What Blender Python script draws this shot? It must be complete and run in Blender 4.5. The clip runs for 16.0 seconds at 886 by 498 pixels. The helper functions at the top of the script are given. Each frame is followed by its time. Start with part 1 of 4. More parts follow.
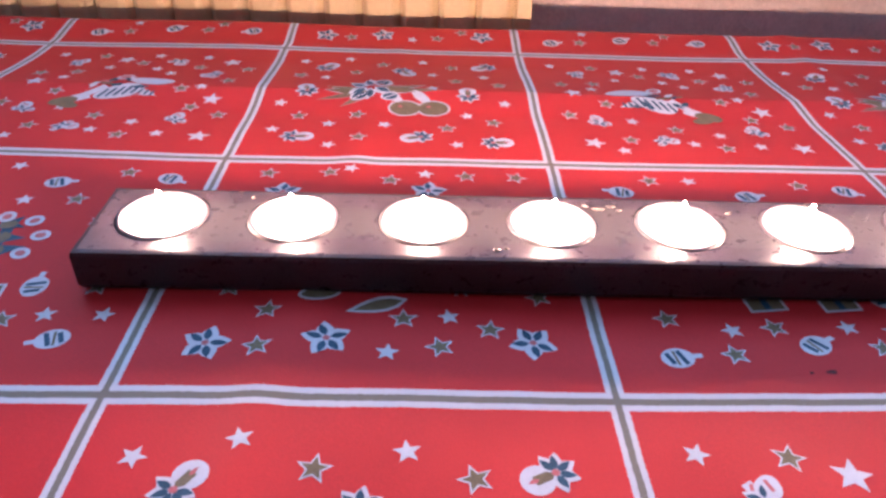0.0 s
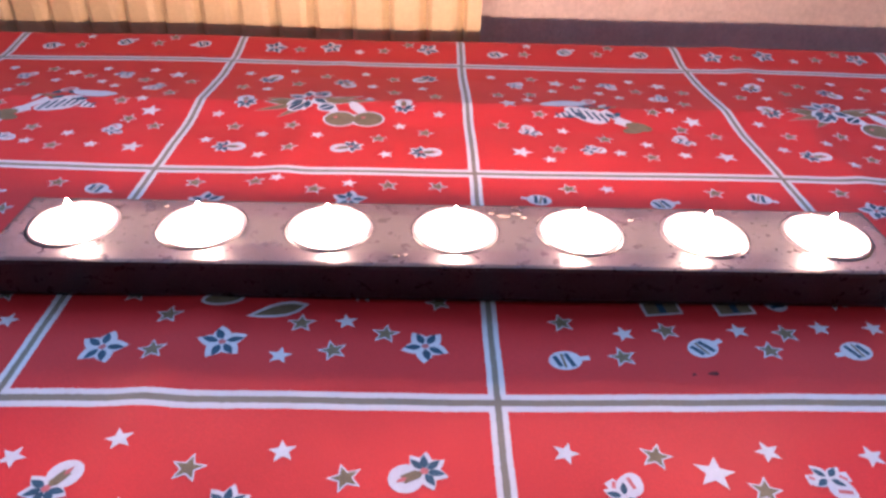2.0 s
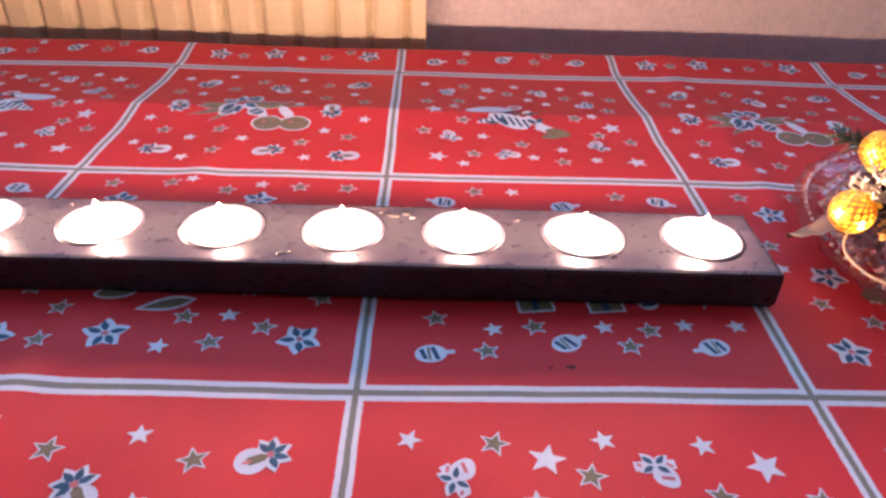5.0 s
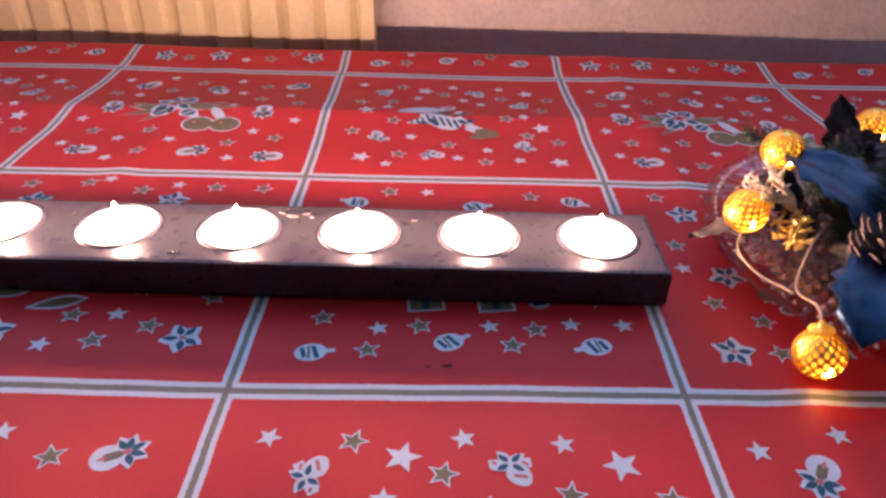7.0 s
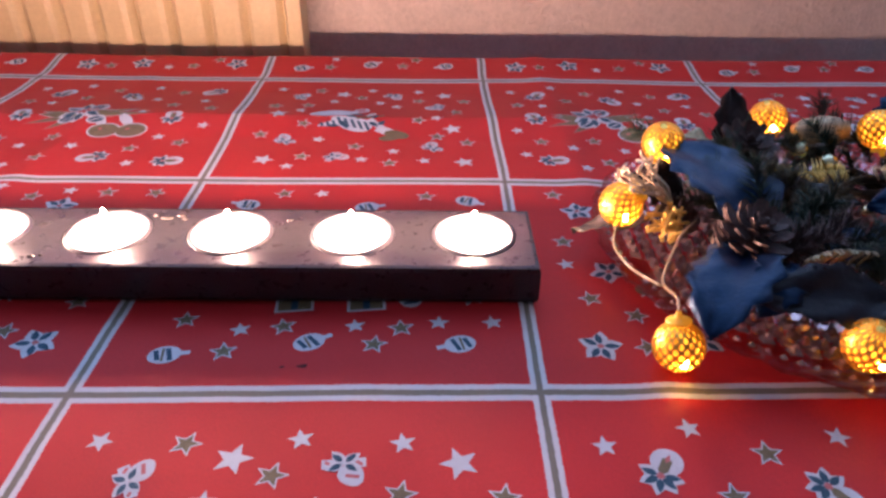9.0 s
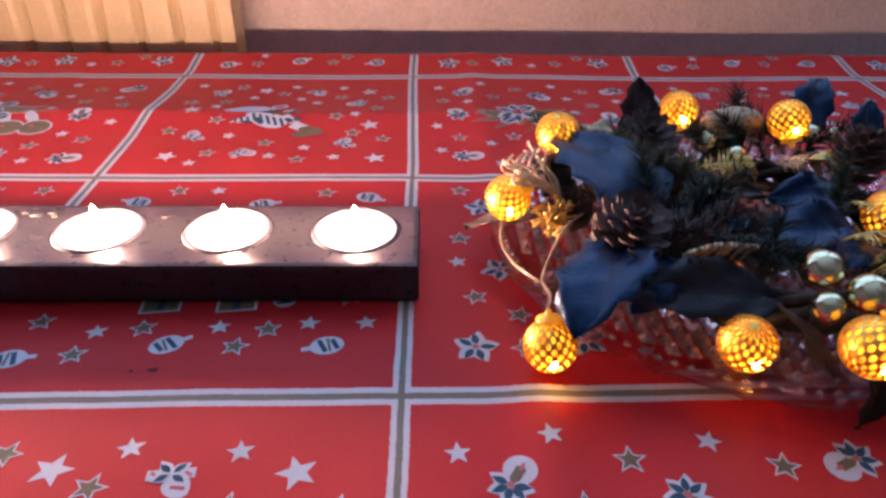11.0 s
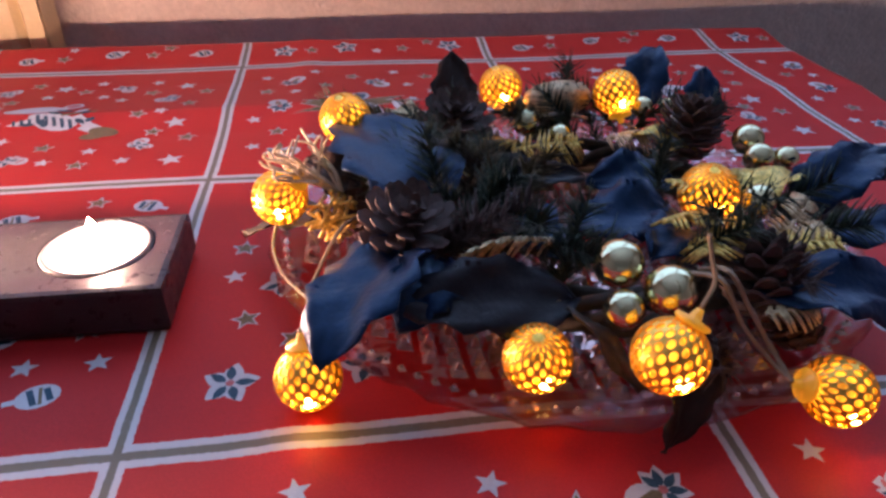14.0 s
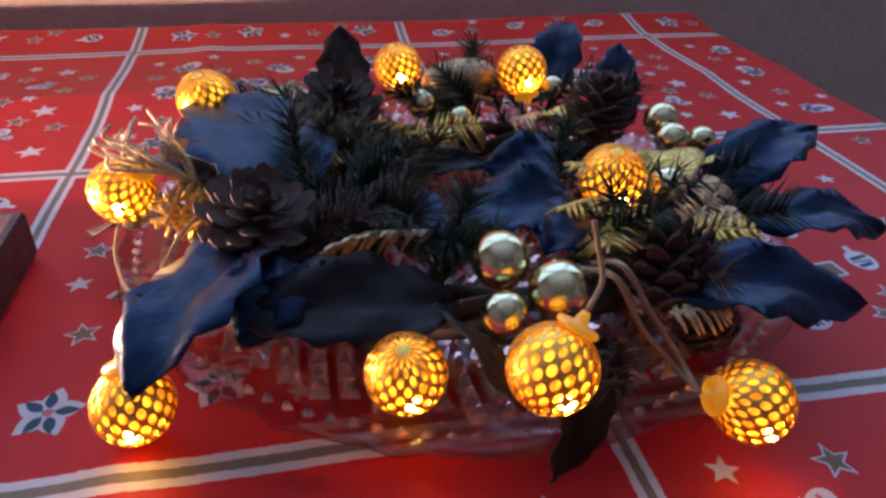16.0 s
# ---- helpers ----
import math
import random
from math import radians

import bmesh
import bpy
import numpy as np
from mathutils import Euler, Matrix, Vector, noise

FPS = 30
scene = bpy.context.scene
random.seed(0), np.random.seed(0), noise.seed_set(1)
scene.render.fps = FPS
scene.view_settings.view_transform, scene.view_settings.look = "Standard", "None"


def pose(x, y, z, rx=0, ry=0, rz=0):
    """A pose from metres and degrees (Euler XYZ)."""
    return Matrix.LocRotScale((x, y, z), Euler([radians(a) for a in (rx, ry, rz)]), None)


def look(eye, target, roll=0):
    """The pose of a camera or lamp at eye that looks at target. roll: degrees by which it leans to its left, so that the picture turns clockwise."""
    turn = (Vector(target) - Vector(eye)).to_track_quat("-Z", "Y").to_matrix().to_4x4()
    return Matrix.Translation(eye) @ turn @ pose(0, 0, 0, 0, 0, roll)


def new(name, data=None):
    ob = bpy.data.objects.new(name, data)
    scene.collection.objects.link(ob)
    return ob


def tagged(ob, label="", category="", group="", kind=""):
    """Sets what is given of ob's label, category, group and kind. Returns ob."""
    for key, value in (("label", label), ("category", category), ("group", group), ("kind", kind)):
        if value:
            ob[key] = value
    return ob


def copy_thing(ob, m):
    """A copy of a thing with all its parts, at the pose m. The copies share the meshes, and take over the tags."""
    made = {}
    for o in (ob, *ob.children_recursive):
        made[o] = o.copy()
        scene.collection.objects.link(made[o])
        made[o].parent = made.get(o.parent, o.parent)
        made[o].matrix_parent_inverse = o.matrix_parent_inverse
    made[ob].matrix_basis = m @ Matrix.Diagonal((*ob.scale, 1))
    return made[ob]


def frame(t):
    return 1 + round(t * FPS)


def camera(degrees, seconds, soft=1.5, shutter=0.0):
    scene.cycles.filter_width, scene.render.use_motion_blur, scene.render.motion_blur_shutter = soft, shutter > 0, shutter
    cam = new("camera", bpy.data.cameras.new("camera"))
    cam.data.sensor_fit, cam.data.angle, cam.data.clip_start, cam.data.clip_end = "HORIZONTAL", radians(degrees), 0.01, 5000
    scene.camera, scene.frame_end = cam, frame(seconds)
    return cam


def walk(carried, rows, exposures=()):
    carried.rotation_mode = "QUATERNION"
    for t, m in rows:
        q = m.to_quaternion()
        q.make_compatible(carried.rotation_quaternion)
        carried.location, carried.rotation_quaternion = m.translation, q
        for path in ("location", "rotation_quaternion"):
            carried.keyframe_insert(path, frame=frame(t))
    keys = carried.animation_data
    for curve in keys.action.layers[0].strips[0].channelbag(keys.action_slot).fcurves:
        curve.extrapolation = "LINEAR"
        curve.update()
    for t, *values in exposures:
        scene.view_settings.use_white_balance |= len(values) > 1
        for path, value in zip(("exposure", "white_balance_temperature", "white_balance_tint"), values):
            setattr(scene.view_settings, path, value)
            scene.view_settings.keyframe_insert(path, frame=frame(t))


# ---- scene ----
cam = camera(64.58, 16.0, 2.8)
PATH = [
    (0, (0.11122, -0.17555, 0.19035), (0.16041, 1.45807, -0.96242), 2.12),
    (0.5, (0.11966, -0.17679, 0.19164), (0.17096, 1.46490, -0.94950), 2.15),
    (1, (0.13059, -0.18122, 0.19337), (0.17899, 1.47318, -0.92939), 1.94),
    (1.5, (0.14145, -0.18189, 0.19298), (0.19253, 1.47241, -0.92981), 1.98),
    (2, (0.15420, -0.18313, 0.19371), (0.20340, 1.46920, -0.93208), 1.92),
    (2.5, (0.16414, -0.18730, 0.19582), (0.21519, 1.46292, -0.93297), 1.93),
    (3, (0.17217, -0.18960, 0.19691), (0.22163, 1.46031, -0.93240), 1.91),
    (3.5, (0.18024, -0.18994, 0.19767), (0.22852, 1.45918, -0.93285), 1.92),
    (4, (0.18939, -0.19144, 0.19876), (0.23077, 1.45863, -0.93064), 1.83),
    (4.5, (0.19610, -0.19640, 0.20000), (0.24110, 1.46078, -0.91880), 2.16),
    (5, (0.21000, -0.19680, 0.20000), (0.24360, 1.46576, -0.91120), 2.06),
    (5.5, (0.22560, -0.19690, 0.20000), (0.24740, 1.46812, -0.90780), 1.84),
    (6, (0.23920, -0.19700, 0.20000), (0.25280, 1.46878, -0.90680), 1.64),
    (6.5, (0.25013, -0.19617, 0.20137), (0.26194, 1.46674, -0.90975), 1.58),
    (7, (0.26392, -0.19824, 0.20126), (0.27652, 1.46686, -0.90658), 1.66),
    (7.5, (0.28067, -0.19719, 0.19975), (0.28912, 1.46964, -0.90551), 1.47),
    (8, (0.29725, -0.19466, 0.19770), (0.30447, 1.47411, -0.90463), 1.39),
    (8.5, (0.30962, -0.19388, 0.19586), (0.32037, 1.48309, -0.89395), 1.24),
    (9, (0.32250, -0.19690, 0.19400), (0.34410, 1.48616, -0.88620), 0.77),
    (9.5, (0.33510, -0.19620, 0.19310), (0.36190, 1.48858, -0.88430), 0.71),
    (10, (0.34690, -0.19460, 0.19200), (0.37730, 1.49038, -0.88500), 0.75),
    (10.5, (0.35940, -0.19210, 0.18920), (0.39300, 1.49422, -0.88560), 0.76),
    (11, (0.37467, -0.18586, 0.18242), (0.40954, 1.50532, -0.88467), 0.66),
    (11.5, (0.38706, -0.17515, 0.17595), (0.45183, 1.51551, -0.89057), 0.66),
    (12, (0.39875, -0.16633, 0.17094), (0.49681, 1.52536, -0.89141), 0.14),
    (12.5, (0.40707, -0.16143, 0.16813), (0.54648, 1.52744, -0.89406), -0.06),
    (13, (0.41675, -0.15776, 0.16609), (0.59420, 1.52521, -0.89980), -0.14),
    (13.5, (0.42716, -0.15119, 0.16183), (0.61123, 1.53107, -0.90405), -0.10),
    (14, (0.43872, -0.14649, 0.15890), (0.66190, 1.52944, -0.90948), 0.43),
    (14.5, (0.45148, -0.14419, 0.15636), (0.70901, 1.52727, -0.91131), 0.85),
    (15, (0.45975, -0.13768, 0.15067), (0.74482, 1.52675, -0.92097), 0.63),
    (15.5, (0.46470, -0.12996, 0.14600), (0.78357, 1.52818, -0.92585), 1.15),
    (16, (0.46844, -0.12356, 0.14115), (0.81572, 1.53043, -0.92830), 1.56),
]
walk(cam, [(t, look(eye, target, roll)) for t, eye, target, roll in PATH],
     exposures=[(0, 0.50, 6250, 12), (4, 0.47, 6250, 12), (6.5, 0.05, 6350, 13), (8.5, 0.06, 6450, 14), (11, 0.06, 6650, 15), (14, 0.11, 6850, 15), (16, 0.10, 6950, 15)])

# ---- world, lamp and exposure ----
world = bpy.data.worlds.new("world")
scene.world = world
world.use_nodes = True
world.node_tree.nodes["Background"].inputs[0].default_value = (0.30, 0.36, 0.45, 1)
world.node_tree.nodes["Background"].inputs[1].default_value = 0.05
# room and window opening
X0, X1, Y0, Y1, Z0, Z1 = -1.9, 2.9, -4.6, 0.505, -0.75, 1.80
WX0, WX1, WZ0, WZ1 = -0.70, 1.75, 0.26, 1.70
sky = bpy.data.lights.new("window_sky", "AREA")
sky.shape, sky.size, sky.size_y = "RECTANGLE", WX1 - WX0, WZ1 - WZ0
sky.color, sky.energy = (0.46, 0.70, 1.22), 22.5
sky_ob = new("window_sky", sky)
sky_ob.matrix_basis = pose((WX0 + WX1) / 2, Y1 + 0.118, (WZ0 + WZ1) / 2, 90, 0, 180)
FLAME_COLOUR, FLAME_POWER = (1.0, 0.60, 0.46), 1650.0
LED_COLOUR, LED_POWER = (1.0, 0.60, 0.15), 90.0
INNER_GLOW_COLOUR, INNER_GLOW_POWER = (1.0, 0.50, 0.035), 0.88


# ---- materials ----
def material(name):
    m = bpy.data.materials.new(name)
    m.use_nodes = True
    nt = m.node_tree
    return m, nt, nt.nodes["Principled BSDF"]


def node(nt, kind, **values):
    n = nt.nodes.new(kind)
    for key, v in values.items():
        if key in n.inputs:
            n.inputs[key].default_value = v
    return n


def grained(name, colour, rough=0.5, metal=0.0, scale=60.0, spread=0.25, bump=0.15, fine=400.0, distance=0.0006, sheen=0.0):
    """A colour that varies at two scales, with fine relief."""
    m, nt, p = material(name)
    link = nt.links.new
    co = node(nt, "ShaderNodeTexCoord")
    a = node(nt, "ShaderNodeTexNoise", Scale=scale, Detail=4.0, Roughness=0.6)
    b = node(nt, "ShaderNodeTexNoise", Scale=fine, Detail=3.0)
    link(co.outputs["Object"], a.inputs["Vector"])
    link(co.outputs["Object"], b.inputs["Vector"])
    add = node(nt, "ShaderNodeMath")
    add.operation = "ADD"
    link(a.outputs["Fac"], add.inputs[0])
    link(b.outputs["Fac"], add.inputs[1])
    ramp = node(nt, "ShaderNodeValToRGB")
    dark = [c * (1 - spread) for c in colour]
    lite = [min(1, c * (1 + spread)) for c in colour]
    ramp.color_ramp.elements[0].position, ramp.color_ramp.elements[0].color = 0.35, (*dark, 1)
    ramp.color_ramp.elements[1].position, ramp.color_ramp.elements[1].color = 0.65, (*lite, 1)
    half = node(nt, "ShaderNodeMath")
    half.operation, half.inputs[1].default_value = "MULTIPLY", 0.5
    link(add.outputs[0], half.inputs[0])
    link(half.outputs[0], ramp.inputs[0])
    link(ramp.outputs[0], p.inputs["Base Color"])
    p.inputs["Roughness"].default_value, p.inputs["Metallic"].default_value = rough, metal
    p.inputs["Sheen Weight"].default_value = sheen
    if bump:
        bp = node(nt, "ShaderNodeBump", Strength=bump, Distance=distance)
        link(half.outputs[0], bp.inputs["Height"])
        link(bp.outputs[0], p.inputs["Normal"])
    return m


def glitter(name, colour, rough=0.35):
    """Metal flakes that each tilt their own way."""
    m, nt, p = material(name)
    link = nt.links.new
    co = node(nt, "ShaderNodeTexCoord")
    v = node(nt, "ShaderNodeTexVoronoi", Scale=800.0)
    link(co.outputs["Object"], v.inputs["Vector"])
    bp = node(nt, "ShaderNodeBump", Strength=1.0, Distance=0.0016)
    link(v.outputs["Color"], bp.inputs["Height"])
    link(bp.outputs[0], p.inputs["Normal"])
    ramp = node(nt, "ShaderNodeValToRGB")
    ramp.color_ramp.elements[0].color = (*[c * 0.45 for c in colour], 1)
    ramp.color_ramp.elements[1].color = (*colour, 1)
    link(v.outputs["Color"], ramp.inputs[0])
    link(ramp.outputs[0], p.inputs["Base Color"])
    p.inputs["Metallic"].default_value, p.inputs["Roughness"].default_value = 0.6, rough
    return m


def glowing(name, colour, power):
    m, nt, p = material(name)
    p.inputs["Base Color"].default_value = (*colour, 1)
    p.inputs["Emission Color"].default_value = (*colour, 1)
    p.inputs["Emission Strength"].default_value = power
    return m


def ribbon_cloth(name):
    """Red oilcloth printed with a grid of white bands that have an olive line in the middle."""
    m = grained(name, (0.54, 0.025, 0.025), rough=0.5, scale=9.0, spread=0.14, bump=0.10, fine=1600.0, distance=0.0004)
    nt = m.node_tree
    link, p = nt.links.new, nt.nodes["Principled BSDF"]
    base = p.inputs["Base Color"].links[0].from_socket
    co = node(nt, "ShaderNodeTexCoord")
    wob = node(nt, "ShaderNodeTexNoise", Scale=22.0, Detail=2.0)
    edge = node(nt, "ShaderNodeTexNoise", Scale=700.0, Detail=1.0)
    link(co.outputs["Object"], wob.inputs["Vector"])
    link(co.outputs["Object"], edge.inputs["Vector"])
    sep = node(nt, "ShaderNodeSeparateXYZ")
    link(co.outputs["UV"], sep.inputs[0])

    def calc(op, a, b=None, c=None):
        n = nt.nodes.new("ShaderNodeMath")
        n.operation = op
        for i, v in enumerate((a, b, c)):
            if v is None:
                continue
            if isinstance(v, (int, float)):
                n.inputs[i].default_value = v
            else:
                link(v, n.inputs[i])
        return n.outputs[0]

    jit = calc("ADD", calc("MULTIPLY", calc("SUBTRACT", wob.outputs["Fac"], 0.5), 0.0016), calc("MULTIPLY", calc("SUBTRACT", edge.outputs["Fac"], 0.5), 0.0009))

    def off(axis):
        cell = calc("ADD", calc("MULTIPLY", calc("ADD", sep.outputs[axis], jit), 1 / 0.18), 40.5)
        return calc("MULTIPLY", calc("ABSOLUTE", calc("SUBTRACT", calc("FRACT", cell), 0.5)), 0.18)

    near = calc("MINIMUM", calc("MULTIPLY", off(0), 1.3), off(1))
    white = calc("LESS_THAN", near, 0.0044)
    olive = calc("LESS_THAN", near, 0.0016)

    def mix(fac, a, colour):
        n = nt.nodes.new("ShaderNodeMix")
        n.data_type = "RGBA"
        link(fac, n.inputs["Factor"])
        link(a, n.inputs["A"])
        n.inputs["B"].default_value = (*colour, 1)
        return n.outputs["Result"]

    p.inputs["Specular IOR Level"].default_value = 0.15
    link(mix(olive, mix(white, base, (0.58, 0.55, 0.56)), (0.20, 0.17, 0.13)), p.inputs["Base Color"])
    return m


def stained_wood(name):
    """Near-black stained wood with a dull film of dried wax along the middle."""
    m = grained(name, (0.030, 0.020, 0.024), rough=0.55, scale=45.0, spread=0.4, bump=0.25, fine=900.0, distance=0.0005)
    nt = m.node_tree
    link, p = nt.links.new, nt.nodes["Principled BSDF"]
    base = p.inputs["Base Color"].links[0].from_socket
    co = node(nt, "ShaderNodeTexCoord")
    n1 = node(nt, "ShaderNodeTexNoise", Scale=28.0, Detail=3.0, Distortion=1.0)
    link(co.outputs["Object"], n1.inputs["Vector"])
    sep = node(nt, "ShaderNodeSeparateXYZ")
    link(co.outputs["Object"], sep.inputs[0])

    def calc(op, a, b=None):
        n = nt.nodes.new("ShaderNodeMath")
        n.operation = op
        for i, v in enumerate((a, b)):
            if isinstance(v, (int, float)):
                n.inputs[i].default_value = v
            elif v is not None:
                link(v, n.inputs[i])
        return n.outputs[0]

    across = calc("ABSOLUTE", sep.outputs[1])
    film = calc("MULTIPLY", calc("LESS_THAN", calc("ADD", across, calc("MULTIPLY", calc("SUBTRACT", n1.outputs["Fac"], 0.5), 0.022)), 0.0145), calc("GREATER_THAN", sep.outputs[2], 0.0175))
    ends = calc("LESS_THAN", calc("ABSOLUTE", calc("ADD", sep.outputs[0], calc("MULTIPLY", calc("SUBTRACT", n1.outputs["Fac"], 0.5), 0.06))), 0.178)
    mx = nt.nodes.new("ShaderNodeMix")
    mx.data_type = "RGBA"
    link(calc("MULTIPLY", film, ends), mx.inputs["Factor"])
    link(base, mx.inputs["A"])
    mx.inputs["B"].default_value = (0.034, 0.028, 0.028, 1)
    link(mx.outputs["Result"], p.inputs["Base Color"])
    blotch = node(nt, "ShaderNodeTexNoise", Scale=150.0, Detail=4.0, Roughness=0.7)
    link(co.outputs["Object"], blotch.inputs["Vector"])
    gloss = node(nt, "ShaderNodeMapRange")
    gloss.inputs["From Min"].default_value, gloss.inputs["From Max"].default_value = 0.35, 0.65
    gloss.inputs["To Min"].default_value, gloss.inputs["To Max"].default_value = 0.24, 0.44
    link(blotch.outputs["Fac"], gloss.inputs["Value"])
    link(gloss.outputs[0], p.inputs["Roughness"])
    return m


def tinted_glass(name, solid, clarity, ior=1.5):
    """Pink glass; solid: how much of it bends light, the rest passing straight through."""
    m, nt, p = material(name)
    p.inputs["Base Color"].default_value = (0.92, 0.64, 0.62, 1)
    p.inputs["Transmission Weight"].default_value = clarity
    p.inputs["Roughness"].default_value = 0.03
    p.inputs["IOR"].default_value = ior
    clear = node(nt, "ShaderNodeBsdfTransparent")
    clear.inputs[0].default_value = (0.90, 0.74, 0.76, 1)
    both = node(nt, "ShaderNodeMixShader", Fac=solid)
    nt.links.new(clear.outputs[0], both.inputs[1])
    nt.links.new(p.outputs[0], both.inputs[2])
    nt.links.new(both.outputs[0], nt.nodes["Material Output"].inputs["Surface"])
    return m


CLOTH = ribbon_cloth("red_oilcloth")
INK_WHITE = grained("white_print", (0.55, 0.53, 0.56), rough=0.45, scale=120, spread=0.10, bump=0.05, fine=1500)
INK_GOLD = grained("olive_gold_print", (0.17, 0.125, 0.07), rough=0.40, scale=160, spread=0.25, bump=0.05, fine=1500)
INK_TEAL = grained("dark_teal_print", (0.030, 0.075, 0.115), rough=0.45, scale=160, spread=0.30, bump=0.05, fine=1500)
INK_ROSE = grained("rose_print", (0.50, 0.13, 0.13), rough=0.45, scale=160, spread=0.20, bump=0.05, fine=1500)
INK_MAROON = grained("dark_stain", (0.10, 0.008, 0.010), rough=0.5, scale=200, spread=0.3, bump=0.0)
WOOD = stained_wood("dark_stained_wood")
WOOD.node_tree.nodes["Principled BSDF"].inputs["Specular IOR Level"].default_value = 0.30
TABLE_WOOD = grained("table_wood", (0.20, 0.11, 0.06), rough=0.5, scale=14, spread=0.3)
WALL = grained("rough_plaster", (0.74, 0.63, 0.57), rough=0.9, scale=70, spread=0.10, bump=0.9, fine=260, distance=0.003)
WHITE_PAINT = grained("white_ceiling_paint", (0.75, 0.75, 0.74), rough=0.9, scale=8, spread=0.05, bump=0.2, fine=200)
FLOOR = grained("floor_boards", (0.22, 0.14, 0.08), rough=0.5, scale=6, spread=0.25)
CREAM = grained("cream_enamel", (0.62, 0.50, 0.29), rough=0.38, scale=18, spread=0.07, bump=0.05, fine=300)
for ink in (INK_WHITE, INK_GOLD, INK_TEAL, INK_ROSE, INK_MAROON):
    ink.node_tree.nodes["Principled BSDF"].inputs["Specular IOR Level"].default_value = 0.15
CUP = grained("aluminium_cup", (0.09, 0.08, 0.09), rough=0.50, metal=0.25, scale=200, spread=0.1, bump=0.1, fine=900)
m, nt, p = material("candle_wax")
p.inputs["Base Color"].default_value = (0.86, 0.82, 0.76, 1)
p.inputs["Roughness"].default_value = 0.25
WAX = m
WAX_DULL = grained("dried_wax", (0.05, 0.042, 0.038), rough=0.5, scale=400, spread=0.2)
CHAR = grained("charred_wick", (0.02, 0.017, 0.015), rough=0.9, scale=900, spread=0.4)
FLAME = glowing("candle_flame", FLAME_COLOUR, FLAME_POWER)
LED = glowing("warm_diode", LED_COLOUR, LED_POWER)
# Patchy glow of an added inner ball, standing in for each globe's lit inside.
INNER_GLOW = glowing("amber_inner_glow", INNER_GLOW_COLOUR, INNER_GLOW_POWER)
nt = INNER_GLOW.node_tree
co = node(nt, "ShaderNodeTexCoord")
patch = node(nt, "ShaderNodeTexNoise", Scale=300.0, Detail=1.0)
span = node(nt, "ShaderNodeMapRange")
span.inputs["From Min"].default_value, span.inputs["From Max"].default_value = 0.35, 0.65
span.inputs["To Min"].default_value, span.inputs["To Max"].default_value = 0.40 * INNER_GLOW_POWER, 2.5 * INNER_GLOW_POWER
nt.links.new(co.outputs["Object"], patch.inputs["Vector"])
nt.links.new(patch.outputs["Fac"], span.inputs["Value"])
nt.links.new(span.outputs[0], nt.nodes["Principled BSDF"].inputs["Emission Strength"])
m, nt, p = material("window_glass")
p.inputs["Base Color"].default_value = (0.97, 0.98, 0.98, 1)
p.inputs["Roughness"].default_value = 0.0
p.inputs["Transmission Weight"].default_value = 1.0
CLEAR = m
GLASS = tinted_glass("pink_glass", 0.36, 1.0)
GLASS_CUT = tinted_glass("pink_cut_glass", 0.95, 0.86, 1.75)
m, nt, p = material("amber_plastic")
p.inputs["Base Color"].default_value = (0.92, 0.56, 0.07, 1)
p.inputs["Roughness"].default_value = 0.3
p.inputs["Transmission Weight"].default_value = 0.55
# Emission put in for the lamplight that shines through the cap.
p.inputs["Emission Color"].default_value = (1.0, 0.50, 0.03, 1)
p.inputs["Emission Strength"].default_value = 0.16
AMBER = m
GLOBE = grained("gilt_metal", (0.85, 0.54, 0.11), rough=0.42, metal=1.0, scale=300, spread=0.12, bump=0.1, fine=1200)
BALL = grained("gold_lacquer", (0.74, 0.70, 0.43), rough=0.13, metal=1.0, scale=120, spread=0.06, bump=0.02, fine=900)
GLITTER = glitter("gold_glitter", (0.95, 0.64, 0.17))
GLITTER_BROWN = glitter("bronze_glitter", (0.74, 0.52, 0.31), 0.42)
GLITTER_PALE = glitter("pale_gold_glitter", (0.86, 0.74, 0.46), 0.42)
# Blue base and gloss tint paint the sky's cool sheen onto near-black leaves.
LEAF = grained("dark_satin_leaf", (0.003, 0.010, 0.034), rough=0.36, scale=90, spread=0.30, bump=0.35, fine=500, distance=0.0012)
LEAF.node_tree.nodes["Principled BSDF"].inputs["Specular IOR Level"].default_value = 0.50
LEAF.node_tree.nodes["Principled BSDF"].inputs["Specular Tint"].default_value = (0.30, 0.60, 1.0, 1)
LEAF_SLATE = grained("slate_satin_leaf", (0.010, 0.011, 0.018), rough=0.42, scale=90, spread=0.30, bump=0.35, fine=500, distance=0.0012)
LEAF_SLATE.node_tree.nodes["Principled BSDF"].inputs["Specular IOR Level"].default_value = 0.32
LEAF_BROWN = grained("brown_black_leaf", (0.022, 0.011, 0.009), rough=0.55, scale=90, spread=0.3, bump=0.35, fine=500, distance=0.0012)
LEAF_BROWN.node_tree.nodes["Principled BSDF"].inputs["Specular IOR Level"].default_value = 0.2
LEAF_DRY = grained("bronze_leaf", (0.055, 0.036, 0.026), rough=0.5, scale=120, spread=0.35, bump=0.3, fine=600, distance=0.001)
NEEDLE = grained("pine_needles", (0.016, 0.034, 0.018), rough=0.55, scale=200, spread=0.4, bump=0.0)
NEEDLE_OLIVE = grained("olive_needles", (0.085, 0.060, 0.022), rough=0.5, scale=200, spread=0.5, bump=0.0)
CONE = grained("pine_cone_scale", (0.075, 0.042, 0.037), rough=0.6, scale=300, spread=0.4, bump=0.3, fine=900)
TWIG = grained("cream_twig", (0.55, 0.43, 0.29), rough=0.5, scale=300, spread=0.25, bump=0.3, fine=900)
